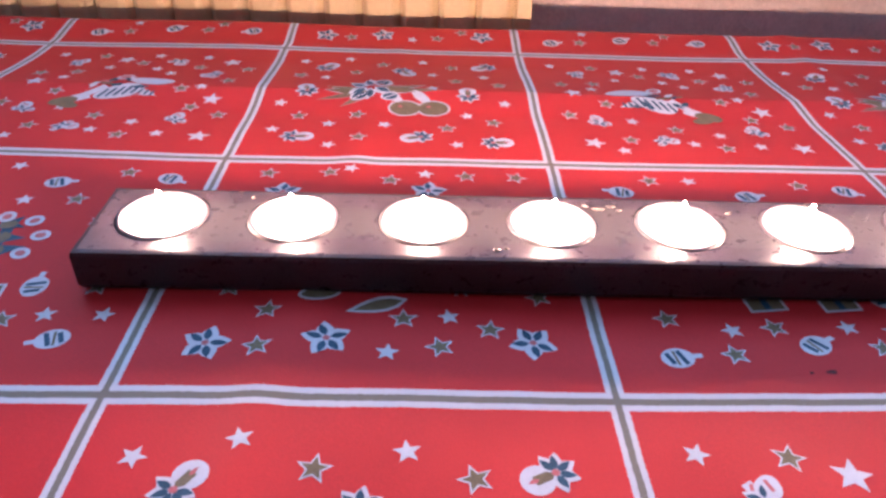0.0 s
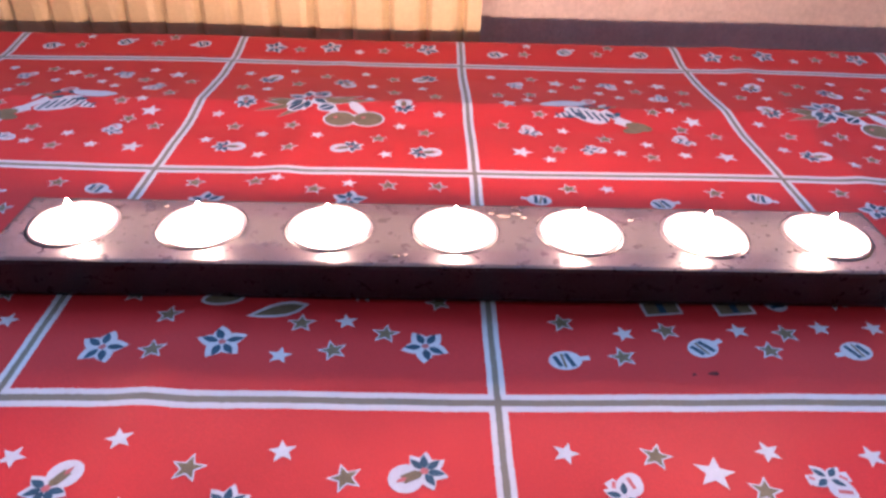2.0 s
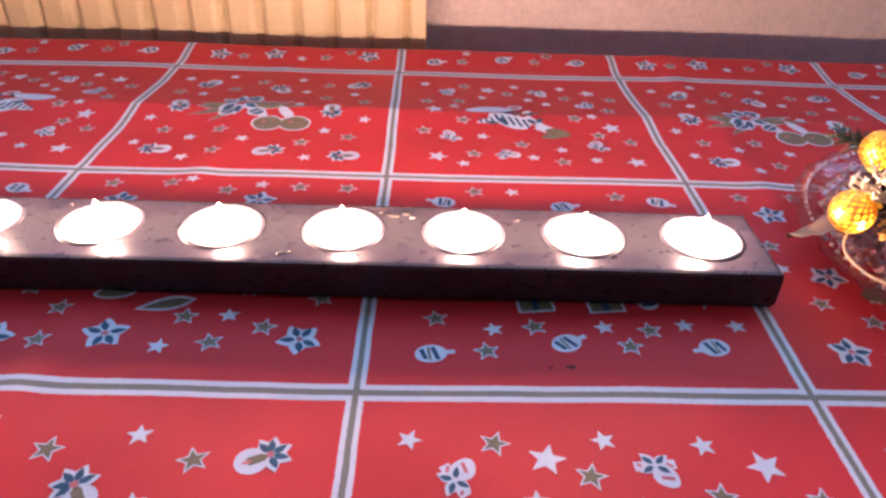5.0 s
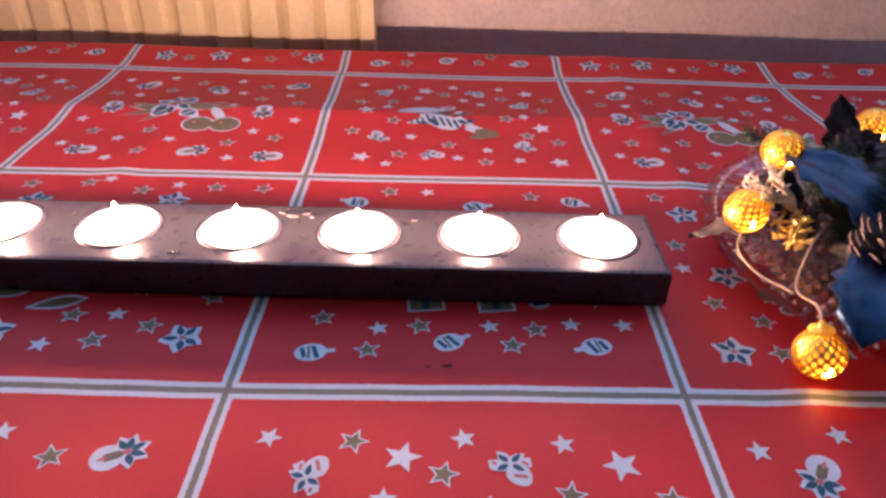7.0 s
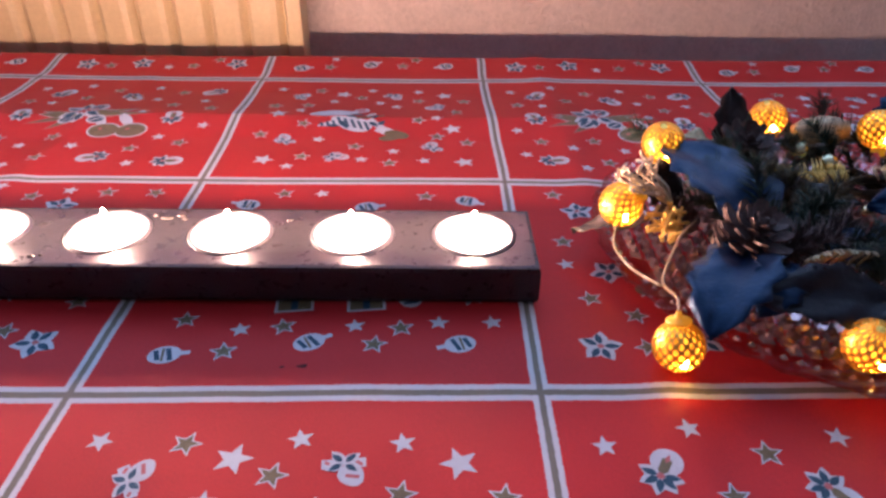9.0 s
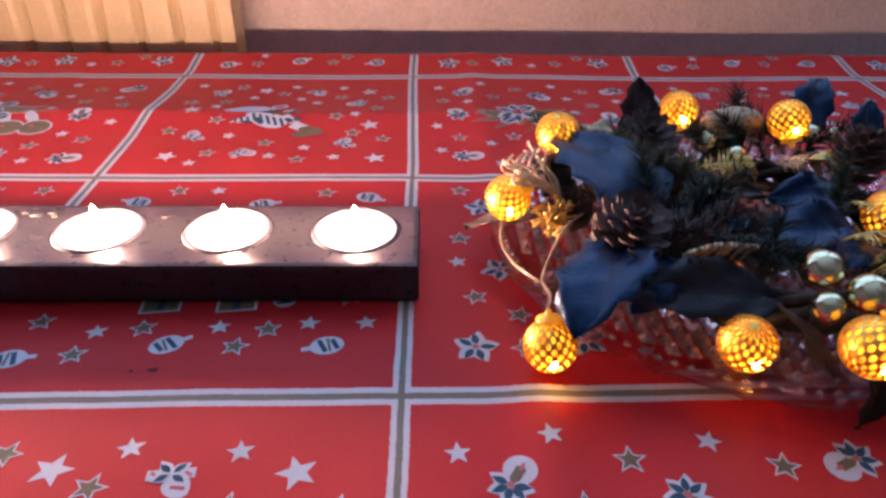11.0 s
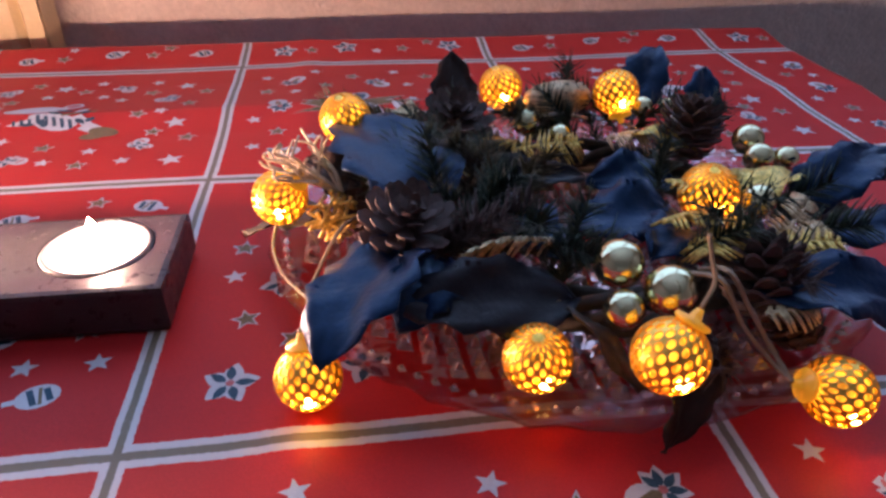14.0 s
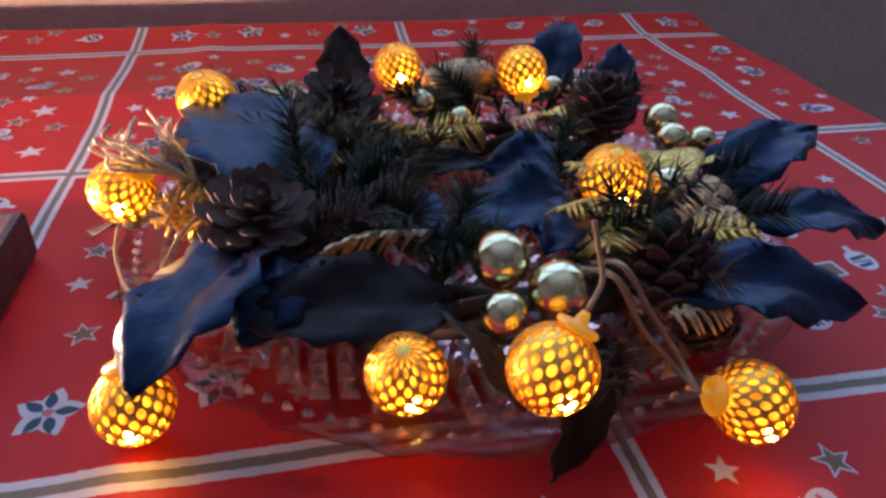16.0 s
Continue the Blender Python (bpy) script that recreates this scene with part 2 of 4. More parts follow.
VINE = grained("dark_vine", (0.035, 0.026, 0.018), rough=0.8, scale=200, spread=0.4, bump=0.4, fine=700)
m, nt, p = material("clear_wire")
p.inputs["Base Color"].default_value = (0.52, 0.38, 0.25, 1)
p.inputs["Roughness"].default_value = 0.15
p.inputs["Transmission Weight"].default_value = 0.6
WIRE = m
RIBBON = grained("silver_ribbon", (0.55, 0.52, 0.50), rough=0.35, metal=0.4, scale=300, spread=0.15)


# ---- mesh helpers ----
def mesh_of(name, verts, faces, mats, index=None, smooth=True):
    me = bpy.data.meshes.new(name)
    me.from_pydata([tuple(v) for v in verts], [], faces)
    for mt in mats if isinstance(mats, (list, tuple)) else (mats,):
        me.materials.append(mt)
    if index is not None:
        me.polygons.foreach_set("material_index", index)
    me.polygons.foreach_set("use_smooth", [smooth] * len(me.polygons))
    me.update()
    return me


def part(name, data, parent, label="", at=None, kind=""):
    ob = new(name, data)
    ob.parent = parent
    if at is not None:
        ob.matrix_basis = at
    return tagged(ob, label, kind=kind)


def root(name, at, label, category, group="", kind=""):
    ob = new(name)
    ob.empty_display_size = 0.01
    ob.matrix_basis = at
    return tagged(ob, label, category, group, kind)


def box(x0, x1, y0, y1, z0, z1):
    v = [(x, y, z) for z in (z0, z1) for y in (y0, y1) for x in (x0, x1)]
    return v, [(0, 2, 3, 1), (4, 5, 7, 6), (0, 1, 5, 4), (2, 6, 7, 3), (0, 4, 6, 2), (1, 3, 7, 5)]


def bevelled_box(name, dims, mat, width=0.003, seg=2):
    bm = bmesh.new()
    x0, x1, y0, y1, z0, z1 = dims
    bmesh.ops.create_cube(bm, size=1.0)
    for v in bm.verts:
        v.co = Vector(((x0 + x1) / 2 + v.co.x * (x1 - x0), (y0 + y1) / 2 + v.co.y * (y1 - y0), (z0 + z1) / 2 + v.co.z * (z1 - z0)))
    bmesh.ops.bevel(bm, geom=bm.edges[:], offset=width, segments=seg, affect="EDGES", profile=0.6)
    me = bpy.data.meshes.new(name)
    bm.to_mesh(me)
    bm.free()
    me.materials.append(mat)
    return me


def lathe(profile, n, closed=True):
    """Turns (radius, height) pairs round z."""
    verts = [(r * math.cos(2 * math.pi * i / n), r * math.sin(2 * math.pi * i / n), z) for r, z in profile for i in range(n)]
    faces = []
    for k in range(len(profile) - 1):
        for i in range(n):
            j = (i + 1) % n
            faces.append((k * n + i, k * n + j, (k + 1) * n + j, (k + 1) * n + i))
    if closed:
        faces.append(tuple(range(n))[::-1])
        last = (len(profile) - 1) * n
        faces.append(tuple(last + i for i in range(n)))
    return verts, faces


def tube(points, radius, n=6, taper=1.0):
    """A round bar along a line of points."""
    pts = [Vector(p) for p in points]
    verts, faces = [], []
    side = None
    for k, p in enumerate(pts):
        d = (pts[min(k + 1, len(pts) - 1)] - pts[max(k - 1, 0)]).normalized()
        if side is None:
            side = d.orthogonal().normalized()
        side = (side - d * side.dot(d)).normalized()
        up = d.cross(side)
        r = radius * (1 + (taper - 1) * k / (len(pts) - 1))
        for i in range(n):
            a = 2 * math.pi * i / n
            verts.append(p + r * (math.cos(a) * side + math.sin(a) * up))
    for k in range(len(pts) - 1):
        for i in range(n):
            j = (i + 1) % n
            faces.append((k * n + i, k * n + j, (k + 1) * n + j, (k + 1) * n + i))
    faces.append(tuple(range(n))[::-1])
    faces.append(tuple((len(pts) - 1) * n + i for i in range(n)))
    return verts, faces


def bend(points, steps=8):
    """A smooth line through points."""
    p = [Vector(q) for q in points]
    p = [2 * p[0] - p[1]] + p + [2 * p[-1] - p[-2]]
    out = []
    for k in range(1, len(p) - 2):
        for s in range(steps):
            t = s / steps
            a, b, c, d = p[k - 1:k + 3]
            out.append(0.5 * (2 * b + (c - a) * t + (2 * a - 5 * b + 4 * c - d) * t * t + (3 * b - a - 3 * c + d) * t ** 3))
    return out + [p[-2]]


def gather(pieces):
    verts, faces = [], []
    for v, f in pieces:
        o = len(verts)
        verts += list(v)
        faces += [tuple(i + o for i in g) for g in f]
    return verts, faces


def thick(grid, depth):
    """A sheet of points, row by row, made into a solid of the given depth."""
    rows, cols = len(grid), len(grid[0])
    pts = [[Vector(p) for p in r] for r in grid]
    top, low = [], []
    for i in range(rows):
        for j in range(cols):
            a = pts[min(i + 1, rows - 1)][j] - pts[max(i - 1, 0)][j]
            b = pts[i][min(j + 1, cols - 1)] - pts[i][max(j - 1, 0)]
            n = a.cross(b)
            n = n.normalized() if n.length > 1e-12 else Vector((0, 0, 1))
            top.append(pts[i][j])
            low.append(pts[i][j] - n * depth)
    N = rows * cols
    faces = []
    for i in range(rows - 1):
        for j in range(cols - 1):
            q = (i * cols + j, i * cols + j + 1, (i + 1) * cols + j + 1, (i + 1) * cols + j)
            faces += [q[::-1], tuple(k + N for k in q)]
    ring = [j for j in range(cols)] + [i * cols + cols - 1 for i in range(1, rows)] + [(rows - 1) * cols + j for j in range(cols - 2, -1, -1)] + [i * cols for i in range(rows - 2, 0, -1)]
    for k, a in enumerate(ring):
        b = ring[(k + 1) % len(ring)]
        faces.append((a, b, b + N, a + N))
    return top + low, faces


# ---- room ----
for name, dims, mat, label in (
    ("floor", (X0, X1, Y0, Y1, Z0 - 0.1, Z0), FLOOR, "plain brown boarded floor under the table"),
    ("ceiling", (X0, X1, Y0, Y1, Z1, Z1 + 0.1), WHITE_PAINT, "plain white painted ceiling"),
    ("wall_south", (X0 - 0.1, X1 + 0.1, Y0 - 0.12, Y0, Z0 - 0.1, Z1 + 0.1), WALL, "rough beige plastered wall"),
    ("wall_west", (X0 - 0.1, X0, Y0, Y1, Z0 - 0.1, Z1 + 0.1), WALL, "rough beige plastered wall"),
    ("wall_east", (X1, X1 + 0.1, Y0, Y1, Z0 - 0.1, Z1 + 0.1), WALL, "rough beige plastered wall"),
):
    v, f = box(*dims)
    tagged(new(name, mesh_of(name, v, f, mat, smooth=False)), label, name.split("_")[0], kind="structure")
# the wall with the window: four runs round the opening
v, f = gather([box(X0 - 0.1, X1 + 0.1, Y1, Y1 + 0.12, Z0 - 0.1, WZ0), box(X0 - 0.1, X1 + 0.1, Y1, Y1 + 0.12, WZ1, Z1 + 0.1),
               box(X0 - 0.1, WX0, Y1, Y1 + 0.12, WZ0, WZ1), box(WX1, X1 + 0.1, Y1, Y1 + 0.12, WZ0, WZ1)])
tagged(new("wall_north", mesh_of("wall_north", v, f, WALL, smooth=False)), "rough beige plastered wall with the window, behind the table", "wall", kind="structure")



def window():
    """A wide casement over the radiator, seen only in what shines on the things below it."""
    w = tagged(new("window_1"), "white framed window above the radiator, pale blue evening sky outside", "window", kind="structure")
    x0, x1, z0, z1, y = WX0, WX1, WZ0, WZ1, Y1
    bar = 0.05
    for a, b, lo, hi in ((x0, x1, z0, z0 + bar), (x0, x1, z1 - bar, z1)):
        part("window_frame", bevelled_box("window_frame", (a + 0.001, b - 0.001, y + 0.05, y + 0.11, lo + 0.001, hi - 0.001), WHITE_PAINT, 0.004), w)
    third = (x1 - x0) / 3
    for k in range(4):
        c = min(max(x0 + third * k, x0 + bar / 2 + 0.001), x1 - bar / 2 - 0.001)
        part("window_frame", bevelled_box("window_frame", (c - bar / 2, c + bar / 2, y + 0.052, y + 0.108, z0 + bar, z1 - bar), WHITE_PAINT, 0.004), w)
    part("window_sill", bevelled_box("window_sill", (x0 + 0.002, x1 - 0.002, y - 0.012, y + 0.049, z0 + 0.0005, z0 + 0.022), WHITE_PAINT, 0.004), w)
    for k in range(3):
        pane = part("pane", bevelled_box("pane", (x0 + third * k + 0.02, x0 + third * (k + 1) - 0.02, y + 0.078, y + 0.082, z0 + bar - 0.003, z1 - bar + 0.003), CLEAR, 0.0005, 1), w)
        pane.visible_shadow = False


window()

# ---- radiator ----
def radiator():
    r = root("radiator", pose(0.2, 0.448, Z0), "cream enamelled steel panel radiator with vertical ribs", "radiator")
    left, low, high, pitch = -1.0, 0.12, 0.87, 0.0333
    line = [(0.0, 0.0), (-0.012, 0.0)]
    x = -0.012
    while x > left:
        line += [(x - 0.0008, 0.0016), (x - 0.0020, 0.0068), (x - 0.0050, 0.0070), (x - 0.0105, 0.0012), (x - 0.0150, 0.0), (x - pitch + 0.002, 0.0)]
        x -= pitch
    levels = [low, low + 0.012, low + 0.02, high - 0.02, high - 0.012, high]
    grid = []
    for k, z in enumerate(levels):
        flat = 0.0 if k in (0, 1, 4, 5) else 1.0
        inset = 0.006 if k in (0, 5) else 0.0
        grid.append([(px, py * flat + inset, z) for px, py in line])
    v, f = thick(grid, -0.0015)
    part("front_panel", mesh_of("front_panel", v, f, CREAM, smooth=False), r)
    part("side_cover", bevelled_box("side_cover", (-0.001, 0.0, 0.004, 0.034, low + 0.01, high - 0.005), CREAM, 0.0004, 1), r)
    part("back_panel", bevelled_box("back_panel", (left, -0.003, 0.036, 0.040, low, high), CREAM, 0.001, 1), r)
    part("top_grille", bevelled_box("top_grille", (left, -0.002, 0.005, 0.034, high + 0.0005, high + 0.004), CREAM, 0.001, 1), r)
    for bx in (-0.15, -0.85):
        part("bracket", bevelled_box("bracket", (bx - 0.015, bx + 0.015, 0.0405, 0.057, low + 0.05, high - 0.05), CREAM, 0.001, 1), r)
    return r


radiator()

# ---- table ----
TX0, TX1, TY0, TY1 = -0.80, 0.779, -0.50, 0.409
table = root("table", pose(0, 0, Z0), "rectangular brown wooden table under the cloth", "table")
part("tabletop", bevelled_box("tabletop", (TX0, TX1, TY0, TY1, 0.724, 0.7475), TABLE_WOOD, 0.004), table)
for lx in (TX0 + 0.06, TX1 - 0.06):
    for ly in (TY0 + 0.06, TY1 - 0.06):
        part("leg", bevelled_box("leg", (lx - 0.03, lx + 0.03, ly - 0.03, ly + 0.03, 0, 0.7238), TABLE_WOOD, 0.003), table)
for ly in (TY0 + 0.05, TY1 - 0.05):
    part("apron", bevelled_box("apron", (TX0 + 0.0905, TX1 - 0.0905, ly - 0.01, ly + 0.01, 0.64, 0.7238), TABLE_WOOD, 0.002), table)


# ---- tablecloth ----
def lift(x, y):
    """Height of the cloth: fold creases left from storing it, and a gentle unevenness."""
    z = 0.0036 * max(0, 1 - abs(y - 0.274) / (0.055 if y > 0.274 else 0.034)) ** 1.2 * (0.85 + 0.3 * math.sin(5 * x + 1))
    z += 0.0046 * min(1, max(0, (y - 0.372) / 0.030))
    z += 0.0012 * math.exp(-((x - 0.052 - 0.10 * y) / 0.010) ** 2) * (1 if y < 0.28 else 0.5)
    z += 0.0011 * math.exp(-((x - 0.415 + 0.02 * y) / 0.010) ** 2)
    z += 0.0009 * math.sin(21 * x + 6 * y) * math.sin(17 * y - 5 * x + 1)
    if y < -0.02:
        z += 0.0012 * math.sin(58 * x + 9 * y) * min(1, (-0.02 - y) / 0.06)
    return z


def drift(x, y):
    """How far the cloth is pulled out of true at a place of its print."""
    marks = ((-0.9, 0.0), (-0.2, -0.004), (0.0, -0.003), (0.18, 0.002), (0.36, 0.004), (0.54, 0.0025), (0.9, 0.0))
    dx = 0.0
    for (a, p), (b, q) in zip(marks, marks[1:]):
        if a <= x <= b:
            k = (x - a) / (b - a)
            dx = p + (q - p) * k * k * (3 - 2 * k)
    dx *= 1 - 0.85 * min(1, max(0, (y - 0.20) / 0.14))
    dy = 0.0036 * min(1, max(0, (x - 0.20) / 0.18))
    return x + dx, y + dy * math.exp(-(y / 0.09) ** 2)


def cloth():
    top = root("tablecloth", pose(0, 0, 0), "red printed oilcloth tablecloth with white bands and winter motifs", "tablecloth")
    ex0, ex1, ey0, ey1 = TX0 - 0.004, TX1 + 0.004, TY0 - 0.004, TY1 + 0.004
    rad, drop = 0.006, 0.17

    def spread(a, b, step):
        n = round((b - a) / step)
        inner = [a + (b - a) * i / n for i in range(n + 1)]
        arc = [rad * math.pi / 2 * k / 4 for k in range(1, 5)]
        hang = [rad * math.pi / 2 + drop * k / 8 for k in range(1, 9)]
        return [a - s for s in reversed(arc + hang)] + inner + [b + s for s in arc + hang]

    def over(s, a, b):
        """Place along one way and fall for a run of cloth that goes past its edge."""
        past = max(a - s, s - b, 0)
        sign = -1 if s < a else 1
        edge = a if s < a else b
        if past == 0:
            return s, 0.0
        if past < rad * math.pi / 2:
            return edge + sign * rad * math.sin(past / rad), rad * (1 - math.cos(past / rad))
        return edge + sign * rad, rad + past - rad * math.pi / 2

    us = spread(ex0 + rad, ex1 - rad, 0.003)
    vs = spread(ey0 + rad, ey1 - rad, 0.003)
    verts, faces = [], []
    for v in vs:
        for u in us:
            inside = ex0 + rad < u < ex1 - rad and ey0 + rad < v < ey1 - rad
            du, dv = drift(u, v) if inside else (u, v)
            px, fx = over(du, ex0 + rad, ex1 - rad)
            py, fy = over(dv, ey0 + rad, ey1 - rad)
            fall = max(fx, fy)
            wave = 0.004 * math.sin(28 * (u + v)) * min(1, max(0, fall - 0.03) / 0.1)
            if fx > rad:
                px += wave + (0.004 if fx > rad else 0)
            if fy > rad:
                py += wave
            verts.append((px, py, lift(px, py) * max(0, 1 - fall / rad) - fall))
    w = len(us)
    for j in range(len(vs) - 1):
        for i in range(w - 1):
            faces.append((j * w + i, j * w + i + 1, (j + 1) * w + i + 1, (j + 1) * w + i))
    me = mesh_of("sheet", verts, faces, CLOTH)
    flat = [(u, v) for v in vs for u in us]
    me.uv_layers.new(name="print").data.foreach_set("uv", [c for poly in faces for i in poly for c in flat[i]])
    sheet = part("sheet", me, top)
    return top, sheet


tablecloth, sheet = cloth()
INKS = [INK_WHITE, INK_GOLD, INK_TEAL, INK_ROSE, INK_MAROON]
WHITE_INK, GOLD_INK, TEAL_INK, ROSE_INK, STAIN_INK = range(5)


class Print:
    """Flat printed shapes that lie on the cloth."""

    def __init__(self):
        self.verts, self.faces, self.inks = [], [], []
        self.pivot, self.zoom = (0.0, 0.0), 1.0

    def blob(self, rim, centre, ink, layer):
        """A filled outline, fanned from its centre in three rings."""
        n, o = len(rim), len(self.verts)
        high = 0.00010 + 0.00005 * layer
        ox, oy = self.pivot
        rim = [(ox + (x - ox) * self.zoom, oy + (y - oy) * self.zoom) for x, y in rim]
        cx, cy = ox + (centre[0] - ox) * self.zoom, oy + (centre[1] - oy) * self.zoom
        for k in (1.0, 0.66, 0.33):
            for x, y in rim:
                px, py = drift(cx + (x - cx) * k, cy + (y - cy) * k)
                self.verts.append((px, py, lift(px, py) + high))
        px, py = drift(cx, cy)
        self.verts.append((px, py, lift(px, py) + high))
        for r in range(2):
            for i in range(n):
                j = (i + 1) % n
                self.faces.append((o + r * n + i, o + r * n + j, o + (r + 1) * n + j, o + (r + 1) * n + i))
        for i in range(n):
            self.faces.append((o + 2 * n + i, o + 2 * n + (i + 1) % n, o + 3 * n))
        self.inks += [ink] * (3 * n)

    def oval(self, x, y, a, b, turn, ink, layer, n=16, wobble=0.0):
        c, s = math.cos(turn), math.sin(turn)
        rim = []
        for i in range(n):
            t = 2 * math.pi * i / n
            k = 1 + wobble * math.sin(3 * t + x * 90)
            u, v = a * k * math.cos(t), b * k * math.sin(t)
            rim.append((x + u * c - v * s, y + u * s + v * c))
        self.blob(rim, (x, y), ink, layer)

    def petal(self, x, y, length, width, turn, ink, layer):
        """A pointed leaf that starts at x, y."""
        c, s = math.cos(turn), math.sin(turn)
        half = [(length * t, width / 2 * math.sin(math.pi * t ** 0.8)) for t in (0, 0.2, 0.4, 0.6, 0.8, 1)]
        out = half + [(u, -v) for u, v in reversed(half[1:-1])]
        self.blob([(x + u * c - v * s, y + u * s + v * c) for u, v in out], (x + length / 2 * c, y + length / 2 * s), ink, layer)

    def star(self, x, y, r, turn, ink, layer):
        rim = [(x + (r if i % 2 == 0 else r * 0.43) * math.cos(turn + math.pi * i / 5), y + (r if i % 2 == 0 else r * 0.43) * math.sin(turn + math.pi * i / 5)) for i in range(10)]
        self.blob(rim, (x, y), ink, layer)

    def bar(self, x, y, length, width, turn, ink, layer):
        c, s = math.cos(turn), math.sin(turn)
        rim = [(x + u * c - v * s, y + u * s + v * c) for u, v in ((-length / 2, -width / 2), (0, -width / 2), (length / 2, -width / 2), (length / 2, width / 2), (0, width / 2), (-length / 2, width / 2))]
        self.blob(rim, (x, y), ink, layer)

    def done(self, name, label, kind=""):
        return part(name, mesh_of(name, self.verts, self.faces, INKS, self.inks), sheet, label, kind=kind)


def gold_star(p, x, y, turn):
    p.star(x, y, 0.0062, turn, WHITE_INK, 0)
    p.star(x, y, 0.0047, turn, GOLD_INK, 1)


def holly(p, x, y, turn, size):
    p.petal(x, y, size, size * 0.62, turn, WHITE_INK, 2)
    p.petal(x + size * 0.12 * math.cos(turn), y + size * 0.12 * math.sin(turn), size * 0.72, size * 0.34, turn + 0.15, TEAL_INK, 3)


def candle_motif(p, x, y, turn):
    c, s = math.cos(turn), math.sin(turn)
    p.oval(x + 0.0055 * c, y + 0.0055 * s, 0.0074, 0.0074, turn, WHITE_INK, 0)
    p.bar(x + 0.0015 * c, y + 0.0015 * s, 0.011, 0.0046, turn, GOLD_INK, 1)
    p.petal(x + 0.005 * c, y + 0.005 * s, 0.005, 0.0022, turn, ROSE_INK, 2)
    for a in (1.5, 2.4, 3.3, 4.2, 4.9):
        holly(p, x - 0.003 * c, y - 0.003 * s, turn + a, 0.0105)
    p.oval(x - 0.003 * c, y - 0.003 * s, 0.0018, 0.0018, 0, ROSE_INK, 4, 8)


def cane_motif(p, x, y, turn):
    c, s = math.cos(turn), math.sin(turn)
    p.bar(x, y, 0.019, 0.0050, turn + 1.1, WHITE_INK, 0)
    p.oval(x + 0.007 * c, y + 0.007 * s, 0.0062, 0.0055, turn, WHITE_INK, 0, wobble=0.06)
    for k in range(4):
        p.bar(x + (k - 1.5) * 0.0042 * math.cos(turn + 1.1), y + (k - 1.5) * 0.0042 * math.sin(turn + 1.1), 0.0046, 0.0016, turn + 0.4, ROSE_INK, 1)
    p.bar(x + 0.008 * c, y + 0.008 * s, 0.006, 0.0018, turn + 0.9, ROSE_INK, 1)
    for a in (0.3, 1.7, 3.3, 4.6):
        holly(p, x, y, turn + a, 0.0088)


def poinsettia_motif(p, x, y, turn):
    for k in range(5):
        a = turn + 2 * math.pi * k / 5
        p.petal(x, y, 0.0126, 0.0090, a, WHITE_INK, 0)
        p.petal(x + 0.002 * math.cos(a), y + 0.002 * math.sin(a), 0.0090, 0.0042, a + (0.26 if k % 2 else -0.2), TEAL_INK, 1)
    p.oval(x, y, 0.0019, 0.0019, 0, ROSE_INK, 2, 8)


def bauble_motif(p, x, y, turn):
    c, s = math.cos(turn), math.sin(turn)
    p.oval(x, y, 0.0074, 0.0060, turn, WHITE_INK, 0)
    p.bar(x + 0.0085 * c, y + 0.0085 * s, 0.005, 0.0026, turn, WHITE_INK, 0)
    for k, w in ((-1, 0.007), (0.6, 0.0088)):
        p.bar(x + 0.0034 * k * c, y + 0.0034 * k * s, 0.0022, w, turn + 0.2, TEAL_INK, 1)
    p.bar(x - 0.0008 * c, y - 0.0008 * s, 0.0012, 0.0088, turn, GOLD_INK, 1)


def bells_motif(p, x, y):
    for k, a in enumerate((2.85, 3.05, 0.35, 0.12)):
        p.petal(x - 0.02, y + 0.002, 0.030 if k < 2 else 0.040, 0.008, a, WHITE_INK, 0)
        p.petal(x - 0.02, y + 0.002, 0.029 if k < 2 else 0.038, 0.0068, a, GOLD_INK, 1)
    for bx, by in ((0.004, -0.018), (0.022, -0.018)):
        p.petal(x + bx - 0.014, y + by + 0.024, 0.026, 0.008, -1.0, WHITE_INK, 1)
        p.oval(x + bx, y + by, 0.0108, 0.0098, 0, WHITE_INK, 2, 20)
        p.oval(x + bx, y + by, 0.0096, 0.0086, 0, GOLD_INK, 3, 20)
        p.oval(x + bx - 0.003, y + by + 0.002, 0.0016, 0.0014, 0, ROSE_INK, 4, 8)
    for a, long in ((3.45, 0.040), (3.9, 0.030), (0.05, 0.046)):
        p.petal(x - 0.016, y + 0.004, long, 0.0075, a, ROSE_INK, 0)
        p.petal(x - 0.016, y + 0.004, long * 0.96, 0.0050, a, GOLD_INK, 1)
    for bx, by in ((-0.026, -0.003), (-0.006, -0.004), (-0.012, 0.019)):
        p.oval(x + bx, y + by, 0.0064, 0.0052, 0.5, WHITE_INK, 2)
        p.oval(x + bx, y + by, 0.0050, 0.0038, 0.5, TEAL_INK, 3)
        p.bar(x + bx, y + by, 0.0095, 0.0010, 0.7, WHITE_INK, 4)
    for a in (0.6, 1.7, 2.6, 3.7, 4.6, 5.6):
        holly(p, x - 0.019 + 0.003 * math.cos(a), y + 0.009 + 0.003 * math.sin(a), a, 0.0145)
    for q in (-0.5, 0.4):
        p.oval(x - 0.015 + 0.005 * q, y + 0.014, 0.002, 0.002, 0, ROSE_INK, 5, 8)


